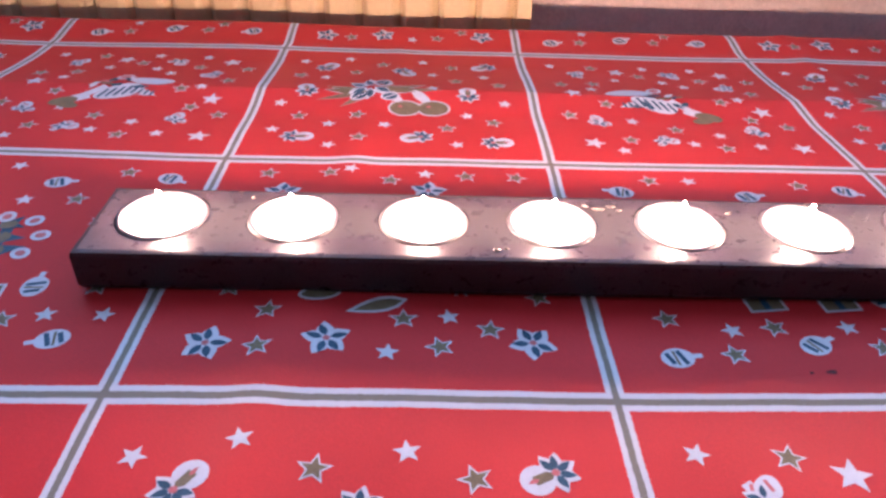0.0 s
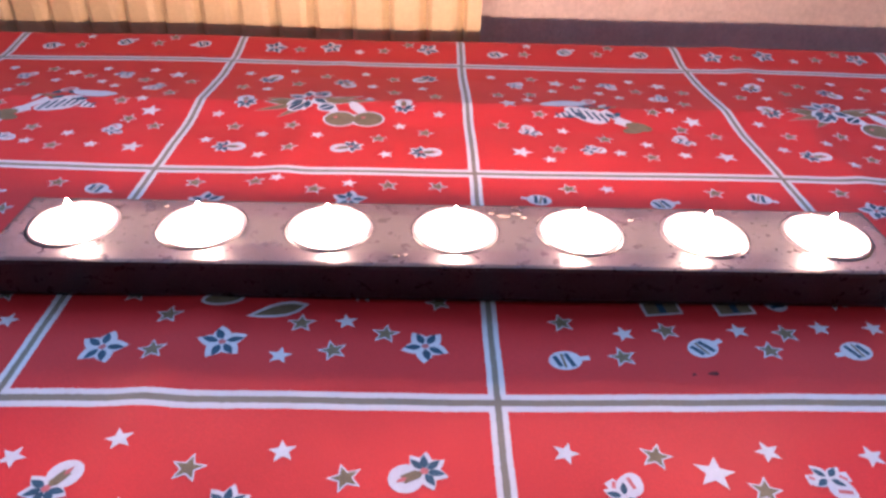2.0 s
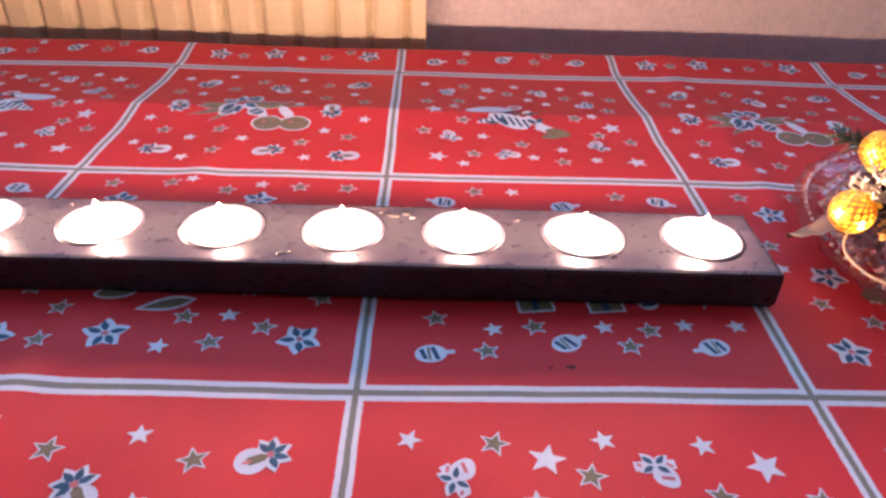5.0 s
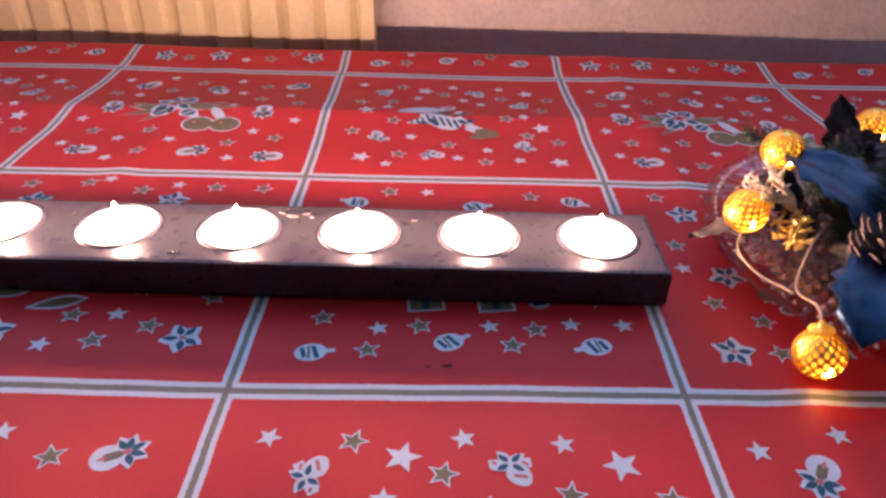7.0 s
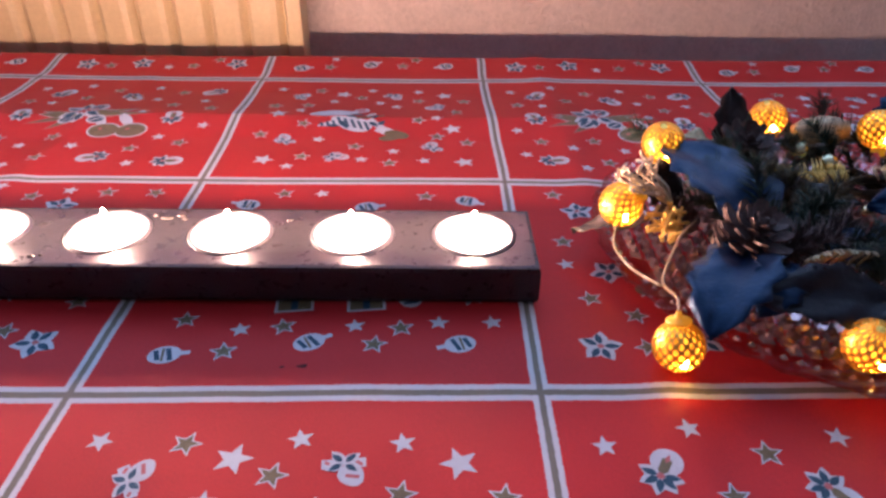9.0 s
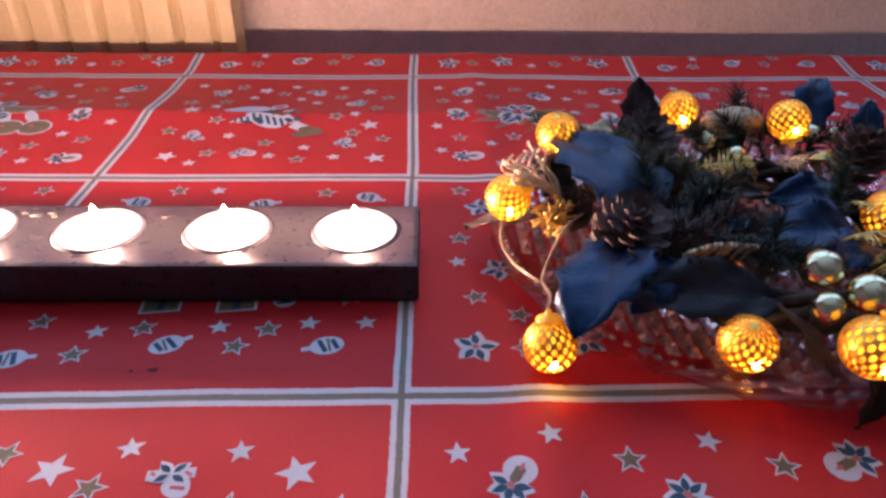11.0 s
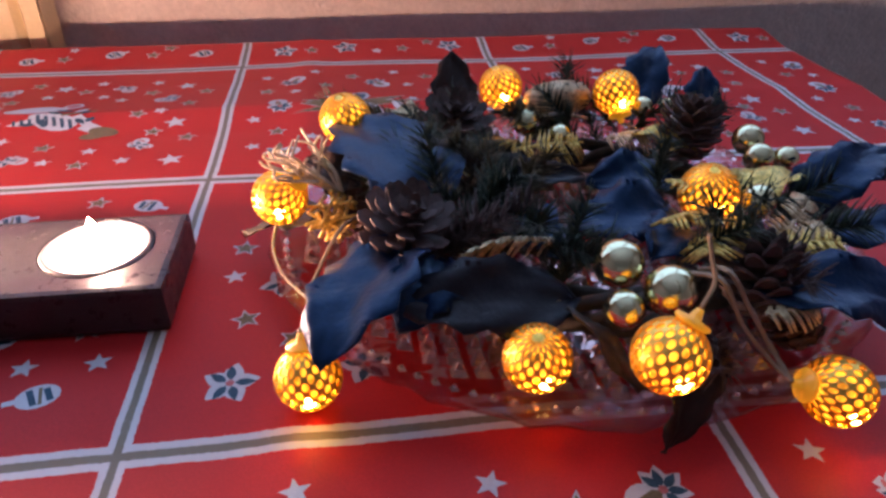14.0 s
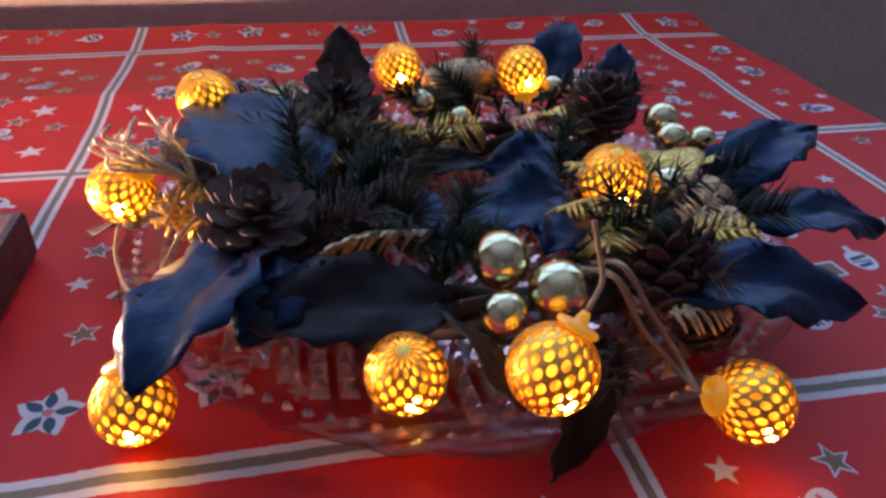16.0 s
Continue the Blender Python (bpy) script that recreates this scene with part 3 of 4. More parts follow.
def toy_motif(p, x, y, flip):
    """A loose cluster of plain striped shapes."""
    f = -1 if flip else 1
    p.oval(x - 0.018 * f, y + 0.013, 0.017, 0.0062, 0.15 * f, WHITE_INK, 0, wobble=0.10)
    p.oval(x + 0.001 * f, y + 0.020, 0.006, 0.0045, 0.5, WHITE_INK, 0)
    p.oval(x + 0.001 * f, y + 0.020, 0.004, 0.0028, 0.5, INKS.index(INK_ROSE), 1)
    p.oval(x - 0.004 * f, y - 0.004, 0.016, 0.009, -0.5 * f, WHITE_INK, 1, wobble=0.08)
    for k in range(5):
        p.bar(x + (-0.013 + 0.0048 * k) * f, y - 0.001 - 0.0016 * k, 0.002, 0.012, 0.3 * f, TEAL_INK, 2)
    p.petal(x - 0.008 * f, y - 0.001, 0.022, 0.008, math.pi * (1 if f > 0 else 0) + 0.35 * f, WHITE_INK, 2)
    for k in range(4):
        p.bar(x - (0.013 + 0.004 * k) * f, y - 0.002 - 0.0012 * k, 0.0018, 0.006, 0.3 * f, TEAL_INK, 3)
    p.bar(x + 0.012 * f, y - 0.004, 0.016, 0.006, -0.9 * f, WHITE_INK, 2)
    p.bar(x + 0.018 * f, y - 0.013, 0.010, 0.009, -0.6 * f, WHITE_INK, 2)
    p.oval(x + 0.027 * f, y - 0.019, 0.009, 0.0055, -0.4 * f, GOLD_INK, 3)
    p.oval(x + 0.022 * f, y - 0.024, 0.007, 0.004, 0.2 * f, GOLD_INK, 3)
    p.bar(x + 0.008 * f, y + 0.006, 0.020, 0.0025, 0.25 * f, GOLD_INK, 3)
    rng = random.Random(int(x * 1000) + 7)
    for k in range(9):
        a = rng.uniform(0, 6.3)
        px, py = x + 0.019 * math.cos(a) * rng.uniform(0.3, 1), y + 0.015 * math.sin(a) * rng.uniform(0.3, 1)
        p.petal(px, py, rng.uniform(0.006, 0.012), rng.uniform(0.003, 0.005), rng.uniform(0, 6.3), rng.choice((WHITE_INK, TEAL_INK, TEAL_INK, ROSE_INK)), 4)


def tree_motif(p, x, y):
    for k in range(3):
        r = 0.017 - 0.004 * k
        p.star(x, y - 0.010 + 0.011 * k, r, 0.3 + k, TEAL_INK, k)
        p.oval(x, y - 0.010 + 0.011 * k, r * 0.45, r * 0.35, 0.4, GOLD_INK, k + 1)
    for k in range(8):
        a = 2 * math.pi * k / 8 + 0.2
        p.oval(x + 0.019 * math.cos(a), y + 0.019 * math.sin(a), 0.0046, 0.0042, a, WHITE_INK, 3, 12)
        p.oval(x + 0.019 * math.cos(a), y + 0.019 * math.sin(a), 0.0026, 0.0022, a, ROSE_INK, 4, 10)


# places within a cell, in hundredths of its width
BELL_CELL = dict(
    motif=[(21, 79), (52, 74), (84, 82), (17, 52), (76, 49), (19, 17), (58, 17), (84, 14)],
    gold=[(43, 83), (71, 81), (12, 68), (33, 73), (88, 59), (72, 63), (17, 33), (37, 34), (68, 24), (84, 29), (39, 16)],
    white=[(11, 85), (29, 89), (59, 87), (22, 66), (63, 71), (83, 69), (63, 54), (9, 42), (89, 43), (28, 27), (75, 34), (47, 26), (10, 22), (30, 11), (71, 12)],
    large=())
TOY_CELL = dict(
    motif=[(21, 77), (60, 81), (79, 66), (22, 32), (76, 27), (41, 19)],
    gold=[(29, 86), (47, 78), (71, 74), (90, 73), (13, 64), (26, 66), (86, 59), (27, 46), (71, 50), (12, 37), (78, 37), (48, 28), (89, 32), (30, 19), (61, 14)],
    white=[(12, 87), (39, 82), (51, 87), (71, 86), (82, 81), (36, 72), (55, 71), (62, 66), (24, 59), (16, 54), (78, 52), (84, 43), (34, 34), (62, 24), (51, 17), (73, 16), (17, 16), (26, 11), (87, 15)],
    large=(1, 4, 9, 11, 16, 18))
FLOWER_CELL = dict(
    motif=[(16, 15), (41, 17), (85, 17), (21, 80), (24, 46), (62, 82), (84, 74), (80, 46)],
    gold=[(27, 26), (27, 14), (57, 24), (65, 15), (76, 21), (51, 88), (73, 91), (88, 91), (15, 91), (33, 92), (14, 62), (17, 34), (88, 33), (70, 68)],
    white=[(67, 25), (54, 13), (39, 94), (61, 92), (13, 50), (32, 36), (89, 60), (33, 68), (70, 35)],
    large=())
BAUBLE_CELL = dict(
    motif=[(16, 13), (48, 17), (83, 16), (19, 84), (87, 86), (56, 82), (71, 34), (22, 52)],
    gold=[(17, 26), (29, 14), (41, 23), (63, 16), (69, 22), (29, 91), (74, 89), (65, 73), (86, 48), (14, 40), (36, 70), (86, 34)],
    white=[(31, 22), (58, 23), (78, 24), (91, 24), (41, 91), (51, 72), (75, 62), (12, 66), (88, 70), (33, 38)],
    large=())


def printed_cloth():
    rng = random.Random(4)
    stars_white, stars_gold = Print(), Print()
    small = {k: Print() for k in ("candle_print", "candy_cane_print", "poinsettia_print", "bauble_print")}
    for row in range(-3, 3):
        for col in range(-5, 5):
            even_row, even_col = row % 2 == 0, col % 2 == 0
            x0, y0 = 0.18 * col, 0.18 * row
            cell = (FLOWER_CELL if even_col else BAUBLE_CELL) if even_row else (BELL_CELL if even_col else TOY_CELL)
            kind = ("poinsettia_print" if even_col else "bauble_print") if even_row else ("candle_print" if even_col else "candy_cane_print")
            draw = dict(poinsettia_print=poinsettia_motif, bauble_print=bauble_motif, candle_print=candle_motif, candy_cane_print=cane_motif)[kind]

            def inside(u, v):
                return TX0 + 0.01 < x0 + 0.0018 * u < TX1 - 0.008 and TY0 + 0.01 < y0 + 0.0018 * v < TY1 - 0.008

            for k, (u, v) in enumerate(cell["motif"]):
                if inside(u, v):
                    small[kind].pivot, small[kind].zoom = (x0 + 0.0018 * u, y0 + 0.0018 * v), 0.92 if kind == "bauble_print" else 0.79
                    draw(small[kind], x0 + 0.0018 * u, y0 + 0.0018 * v, [1.0, -1.0, 3.6, 1.8, 1.6, 0.0, 3.4, 0.1][k] if not even_row else [0.15, 0.5, 3.4, 2.9, 5.9, 0.2, 1.6, 0.9][k])
            for u, v in cell["gold"]:
                if inside(u, v):
                    gold_star(stars_gold, x0 + 0.0018 * u, y0 + 0.0018 * v, math.pi / 2 + rng.uniform(-0.35, 0.35))
            for k, (u, v) in enumerate(cell["white"]):
                if inside(u, v):
                    stars_white.star(x0 + 0.0018 * u, y0 + 0.0018 * v, 0.0072 if k in cell["large"] else 0.0049, math.pi / 2 + rng.uniform(-0.4, 0.4), WHITE_INK, 0)
            if inside(50, 50) and inside(50, 80):
                p = Print()
                if even_row and even_col:
                    toy_motif(p, x0 + 0.088, y0 + 0.088, True)
                    p.petal(x0 + 0.104, y0 + 0.056, 0.026, 0.010, 3.5, WHITE_INK, 0)
                    p.petal(x0 + 0.102, y0 + 0.055, 0.021, 0.0066, 3.5, GOLD_INK, 1)
                    p.oval(x0 + 0.068, y0 + 0.058, 0.009, 0.0045, 0.3, WHITE_INK, 0)
                    p.oval(x0 + 0.068, y0 + 0.058, 0.0075, 0.0032, 0.3, GOLD_INK, 1)
                    p.done("toy_print", "white and teal striped toy motif")
                elif even_row:
                    tree_motif(p, x0 + 0.095, y0 + 0.095)
                    for gx in (0.076, 0.108):
                        p.bar(x0 + gx, y0 + 0.057, 0.017, 0.010, 0.1, WHITE_INK, 0)
                        p.bar(x0 + gx, y0 + 0.057, 0.0145, 0.0076, 0.1, GOLD_INK, 1)
                        p.bar(x0 + gx, y0 + 0.057, 0.003, 0.0076, 0.1, TEAL_INK, 2)
                    p.done("tree_print", "teal tree motif with white baubles")
                elif even_col:
                    bells_motif(p, x0 + 0.092, y0 + 0.088)
                    p.done("bells_print", "olive gold bells with holly and ribbon")
                else:
                    toy_motif(p, x0 + 0.086, y0 + 0.088, col % 4 == 3)
                    p.done("toy_print", "white and teal striped toy motif")
    stars_white.done("white_star_print", "small white printed stars", "stuff")
    stars_gold.done("gold_star_print", "olive gold printed stars with white rims", "stuff")
    for k, p in small.items():
        p.done(k, "white and teal printed motifs", "stuff")
    blot = Print()
    blot.oval(0.266, 0.0155, 0.0022, 0.0012, 0.1, STAIN_INK, 0, wobble=0.15)
    blot.oval(0.258, 0.0150, 0.0010, 0.0007, 0.4, STAIN_INK, 0)
    blot.done("wine_stain", "small dark red stain")


printed_cloth()


# ---- candle holder and tealights ----
BX0, BX1, BY0, BY1, BTOP = -0.0348, 0.3695, 0.0585, 0.1115, 0.0190
PITCH, FIRST, CUP_R = 0.0577, -0.0055, 0.0197
CANDLE_Y = (BY0 + BY1) / 2 + 0.003


def candle_holder():
    hold = root("candle_holder", pose((BX0 + BX1) / 2, (BY0 + BY1) / 2, 0.0008), "long dark stained wooden block holding seven tealights, wax film on top", "candle holder")
    hx, hy, bev, depth = (BX1 - BX0) / 2, (BY1 - BY0) / 2, 0.0024, 0.015
    cx0, cy = (BX0 + BX1) / 2, CANDLE_Y - (BY0 + BY1) / 2
    holes = [FIRST + PITCH * i - cx0 for i in range(7)]
    cuts = [-hx + bev] + [(a + b) / 2 for a, b in zip(holes, holes[1:])] + [hx - bev]
    verts, faces, n = [], [], 48
    ix, iy = hx - bev, hy - bev
    for k, hxk in enumerate(holes):
        a, b = cuts[k], cuts[k + 1]
        o = len(verts)
        for i in range(n):
            t = 2 * math.pi * i / n
            c, s = math.cos(t), math.sin(t)
            reach = min(((b - hxk) if c > 0 else (a - hxk)) / c if abs(c) > 1e-9 else 9, ((iy - cy) if s > 0 else (-iy - cy)) / s if abs(s) > 1e-9 else 9)
            verts.append((hxk + reach * c, cy + reach * s, BTOP))
        for i in range(n):
            t = 2 * math.pi * i / n
            verts.append((hxk + (CUP_R + 0.0007) * math.cos(t), cy + (CUP_R + 0.0007) * math.sin(t), BTOP))
        for i in range(n):
            t = 2 * math.pi * i / n
            verts.append((hxk + (CUP_R + 0.0004) * math.cos(t), cy + (CUP_R + 0.0004) * math.sin(t), BTOP - 0.0006))
        for i in range(n):
            t = 2 * math.pi * i / n
            verts.append((hxk + (CUP_R + 0.0004) * math.cos(t), cy + (CUP_R + 0.0003) * math.sin(t), BTOP - depth))
        for r in range(3):
            for i in range(n):
                j = (i + 1) % n
                faces.append((o + r * n + i, o + r * n + j, o + (r + 1) * n + j, o + (r + 1) * n + i))
        faces.append(tuple(o + 3 * n + i for i in range(n)))
        for qx in (a, b):
            for qy in (-iy, iy):
                near = sorted(range(n), key=lambda i: (verts[o + i][0] - qx) ** 2 + (verts[o + i][1] - qy) ** 2)[:2]
                verts.append((qx, qy, BTOP))
                p, q = near
                tri = (o + p, o + q, len(verts) - 1)
                u, v, w = (Vector(verts[g]) for g in tri)
                faces.append(tri if (v - u).cross(w - u).z > 0 else tri[::-1])
    loops = []
    for ox, oy, z in ((ix, iy, BTOP), (hx - 0.0005, hy - 0.0005, BTOP - 0.0004), (hx, hy, BTOP - bev), (hx, hy, bev), (hx - 0.0012, hy - 0.0012, 0.0)):
        o = len(verts)
        verts += [(-ox, -oy, z), (ox, -oy, z), (ox, oy, z), (-ox, oy, z)]
        loops.append(o)
    for a, b in zip(loops, loops[1:]):
        for i in range(4):
            j = (i + 1) % 4
            faces.append((b + i, b + j, a + j, a + i))
    o = loops[-1]
    faces.append((o + 3, o + 2, o + 1, o))
    me = mesh_of("block", verts, faces, WOOD, smooth=False)
    bm = bmesh.new()
    bm.from_mesh(me)
    bmesh.ops.remove_doubles(bm, verts=bm.verts[:], dist=0.00002)
    bm.to_mesh(me)
    bm.free()
    part("block", me, hold)
    rng = random.Random(8)
    for gx, gy, r in ((0.080, 0.016, 0.0030), (0.086, 0.018, 0.0022), (0.074, 0.018, 0.0018), (0.089, 0.0145, 0.0014), (0.140, 0.014, 0.0016), (0.030, -0.019, 0.0016), (0.034, -0.018, 0.0010), (-0.080, 0.019, 0.0012)):
        v, f = lathe([(r, 0), (r * 0.8, 0.0005), (r * 0.3, 0.0008)], 12)
        v = [(x * rng.uniform(0.8, 1.3) + gx - 0.056, y * 0.6 + gy, z + BTOP + 0.0001) for x, y, z in v]
        part("wax_drip", mesh_of("wax_drip", v, f, WAX_DULL), hold, "small crumb of dried wax")
    return hold


def tealight():
    t = root("tealight", pose(FIRST, CANDLE_Y, 0.0048), "lit white tealight in a thin aluminium cup", "candle", "tealights in the block")
    r, h = CUP_R - 0.0002, 0.0152
    v, f = lathe([(0.002, 0.0002), (r - 0.001, 0), (r, 0.001), (r, h - 0.0010), (r + 0.0004, h - 0.0006), (r + 0.0004, h - 0.0003), (r - 0.0012, h + 0.0006), (r - 0.0021, h + 0.0002), (r - 0.0023, h - 0.001), (r - 0.0023, 0.0008)], 48, False)
    part("cup", mesh_of("cup", v, f, CUP), t)
    v, f = lathe([(r - 0.0025, 0.001), (r - 0.0025, h - 0.0034), (r - 0.0036, h - 0.0042), (0.006, h - 0.0047), (0.0016, h - 0.0044)], 48)
    part("wax", mesh_of("wax", v, f, WAX), t, "melted white wax")
    v, f = tube(bend([(0, 0, h - 0.0050), (0.0002, 0, h - 0.0020), (0.0010, 0.0002, h + 0.0004)], 3), 0.0006, 6)
    part("wick", mesh_of("wick", v, f, CHAR), t, "charred black wick")
    prof = [(0.0003, 0.0014), (0.0016, 0.0020), (0.0027, 0.0038), (0.0031, 0.0058), (0.0028, 0.0085), (0.0020, 0.0115), (0.0010, 0.0140), (0.0001, 0.0165)]
    v, f = lathe([(a, b * 0.95 + h - 0.0032) for a, b in prof], 16)
    part("flame", mesh_of("flame", v, f, FLAME), t, "bright pointed flame")
    return t


candle_holder()
first_light = tealight()
for i in range(1, 7):
    copy_thing(first_light, pose(FIRST + PITCH * i, CANDLE_Y, 0.0048, 0, 0, 51 * i))

# ---- glass plate ----
PLATE = (0.520, 0.100)


def glass_plate():
    pl = root("glass_plate", pose(*PLATE, 0.0012), "round pink pressed glass plate with raised diamond studs", "plate")
    n = 96
    prof = [(0.0001, 0.0), (0.070, 0.0), (0.088, 0.0012), (0.104, 0.0065), (0.1155, 0.0105), (0.1165, 0.0122), (0.1150, 0.0130), (0.102, 0.0092), (0.086, 0.0042), (0.070, 0.0030), (0.0001, 0.0030)]
    v, f = lathe(prof, n, False)
    out = []
    for x, y, z in v:
        r, a = math.hypot(x, y), math.atan2(y, x)
        k = 1 + 0.018 * max(0, (r - 0.095) / 0.02) * abs(math.sin(14 * a))
        out.append((x * k, y * k, z + (0.0007 * math.cos(48 * a) if r > 0.09 else 0)))
    part("dish", mesh_of("dish", out, f, GLASS), pl)
    pitch, pieces = 0.0078, []

    def bed(r):
        """Height of the dish's upper face at a distance from its middle."""
        for (r0, z0), (r1, z1) in (((0, 0.0030), (0.070, 0.0030)), ((0.070, 0.0030), (0.086, 0.0042)), ((0.086, 0.0042), (0.102, 0.0092)), ((0.102, 0.0092), (0.115, 0.0130))):
            if r <= r1:
                return z0 + (z1 - z0) * (r - r0) / (r1 - r0)
        return 0.0130

    for i in range(-14, 15):
        for j in range(-14, 15):
            x, y = i * pitch, j * pitch
            r = math.hypot(x, y)
            if r > 0.1040:
                continue
            w, c = pitch * 0.36, 0.00030
            h = 0.0060 if r < 0.095 else 0.0046
            lo = [(x + p * w, y + q * w) for p, q in ((-1, -1), (1, -1), (1, 1), (-1, 1))]
            lo = [(p, q, bed(math.hypot(p, q)) + 0.0002) for p, q in lo]
            top = bed(r) + h
            hi = [(x + p * c, y + q * c, top) for p, q in ((-1, -1), (1, -1), (1, 1), (-1, 1))]
            pieces.append((lo + hi, [(3, 2, 1, 0), (4, 5, 6, 7)] + [(k, (k + 1) % 4, (k + 1) % 4 + 4, k + 4) for k in range(4)]))
    # a scalloped border of larger points round the rim
    for i in range(116):
        a = math.tau * i / 116
        x, y, s = 0.1115 * math.cos(a), 0.1115 * math.sin(a), 0.0019
        ring = [(x + s * math.cos(a + q), y + s * math.sin(a + q)) for q in (0, math.pi / 2, math.pi, 3 * math.pi / 2)]
        lo = [(p, q, bed(math.hypot(p, q)) + 0.0002) for p, q in ring]
        hi = [(x + (p - x) * 0.15, y + (q - y) * 0.15, bed(0.1115) + 0.0022) for p, q in ring]
        pieces.append((lo + hi, [(3, 2, 1, 0), (4, 5, 6, 7)] + [(k, (k + 1) % 4, (k + 1) % 4 + 4, k + 4) for k in range(4)]))
    v, f = gather(pieces)
    part("studs", mesh_of("studs", v, f, GLASS_CUT, smooth=False), pl, "pyramid studs moulded in pink glass", kind="stuff")


glass_plate()

# ---- wreath ----
WREATH = Vector((0.520, 0.080, 0.0095))
wreath = root("wreath", pose(*WREATH), "dark wreath of satin leaves, pine cones and gold baubles on glass", "wreath")


def local(p):
    return Vector(p) - WREATH


def place(*xyz, rx=0, ry=0, rz=0):
    return pose(*local(xyz), rx, ry, rz)


def leaf(base, tip, width, mat=LEAF, up=(0, 0, 1), arch=0.006, fold=0.16, teeth=4, label="", seed=1, name="leaf"):
    """A stiff fabric leaf with toothed edges, a folded midrib and a little thickness."""
    rng = random.Random(seed)
    base, tip = local(base), local(tip)
    d = tip - base
    along = d.normalized()
    side = along.cross(Vector(up)).normalized()
    top = side.cross(along).normalized()
    rows, cols = 4 * teeth + 3, 9
    grid = []
    for i in range(rows):
        t = i / (rows - 1)
        w = width / 2 * (t ** 0.55 * (1 - t) ** 0.80 / 0.40 + 0.03)
        tooth = 1 + 0.24 * (1 - abs(((i - 1) % 4) - 2) / 2) * (1 if 0 < i < rows - 1 else 0) - 0.06
        wav = 0.0018 * math.sin(5 * t + seed)
        row = []
        for j in range(cols):
            s = 2 * j / (cols - 1) - 1
            edge = tooth if abs(s) > 0.9 else 1.0
            lift_ = abs(s) * w * fold + arch * math.sin(math.pi * t) + wav * s + 0.0016 * math.sin(11 * t + 4 * s + seed) * abs(s) - 0.0006 * math.exp(-(s / 0.12) ** 2)
            lift_ += 0.0004 * math.cos((t * teeth * 2 - abs(s) * 2.0) * math.pi)
            row.append(base + d * (t + (0.03 * (edge - 1)) - 0.05 * abs(s) * (1 - t)) + side * (s * w * edge) + top * lift_)
        grid.append(row)
    v, f = thick(grid, 0.0004)
    return part(name, mesh_of(name, v, f, mat), wreath, label)


def cone_mesh(seed, r=0.0135, h=0.026):
    rng = random.Random(seed)
    pieces = [lathe([(0.0005, 0), (r * 0.35, h * 0.1), (r * 0.42, h * 0.45), (r * 0.2, h * 0.85), (0.0005, h)], 10)]
    n = 64
    for k in range(n):
        t = k / (n - 1)
        a = k * 2.39996 + rng.uniform(-0.1, 0.1)
        reach = r * (math.sin(math.pi * (0.16 + 0.80 * t)) ** 0.8) * rng.uniform(0.92, 1.06)
        z = h * (0.06 + 0.86 * t)
        c, s = math.cos(a), math.sin(a)
        lean = 0.15 + 0.85 * t
        w = 0.0042 * (1 - 0.55 * t)

        def at(u, v, drop):
            rr = reach * u
            return (rr * c - v * s, rr * s + v * c, z + reach * u * lean * 0.55 + drop)

        pts = [at(0.2, -w * 0.35, 0), at(0.2, w * 0.35, 0), at(0.75, -w, 0.0002), at(0.75, w, 0.0002), at(1.0, -w * 0.55, 0.0014), at(1.0, w * 0.55, 0.0014), at(1.04, 0, 0.0019)]
        low = [(x, y, q - 0.0009) for x, y, q in pts]
        f = [(0, 2, 3, 1), (2, 4, 6, 5, 3), (7, 8, 10, 9), (9, 10, 12, 13, 11)]
        rim = [0, 1, 3, 5, 6, 4, 2]
        f += [(rim[i], rim[(i + 1) % 7], rim[(i + 1) % 7] + 7, rim[i] + 7) for i in range(7)]
        pieces.append((pts + low, f))
    v, f = gather(pieces)
    return mesh_of("pine_cone", v, f, CONE, smooth=False)


def needles_mesh(seed, length=0.034, count=110, reach=0.011):
    rng = random.Random(seed)
    spine = bend([(0, 0, 0), (length * 0.5, 0, 0.004), (length, rng.uniform(-0.004, 0.004), 0.003)], 6)
    pieces = [tube(spine, 0.0007, 5, 0.5)]
    for k in range(count):
        t = rng.uniform(0.02, 0.99)
        p = spine[min(len(spine) - 1, int(t * (len(spine) - 1)))] + Vector((rng.uniform(-0.0012, 0.0012), 0, 0))
        a = rng.uniform(0, 2 * math.pi)
        d = Vector((0.75, math.cos(a), math.sin(a) * 0.8 + 0.15)).normalized() * reach * rng.uniform(0.7, 1.15)
        pieces.append(tube([p, p + d * 0.55 + Vector((0, 0, 0.0006)), p + d], 0.00042, 3, 0.25))
    v, f = gather(pieces)
    return mesh_of("needles", v, f, NEEDLE)


def fern_mesh(seed, length=0.034, pairs=11, wide=0.011, mat=GLITTER):
    rng = random.Random(seed)
    spine = bend([(0, 0, 0), (length * 0.5, 0, 0.0035), (length, 0.002, 0.001)], 8)
    pieces = [tube(spine, 0.0009, 6, 0.4)]
    for k in range(pairs):
        t = (k + 0.6) / (pairs + 0.4)
        p = spine[int(t * (len(spine) - 1))]
        size = wide * (math.sin(math.pi * (0.15 + 0.8 * t)) ** 0.6) * rng.uniform(0.85, 1.1)
        for sgn in (-1, 1):
            q = p + Vector((size * 0.55, sgn * size, -0.35 * size))
            m = (p + q) / 2 + Vector((0, 0, 0.0006))
            pieces.append(tube([p, m, q], 0.0010, 5, 0.35))
    v, f = gather(pieces)
    return mesh_of("fern_sprig", v, f, mat)


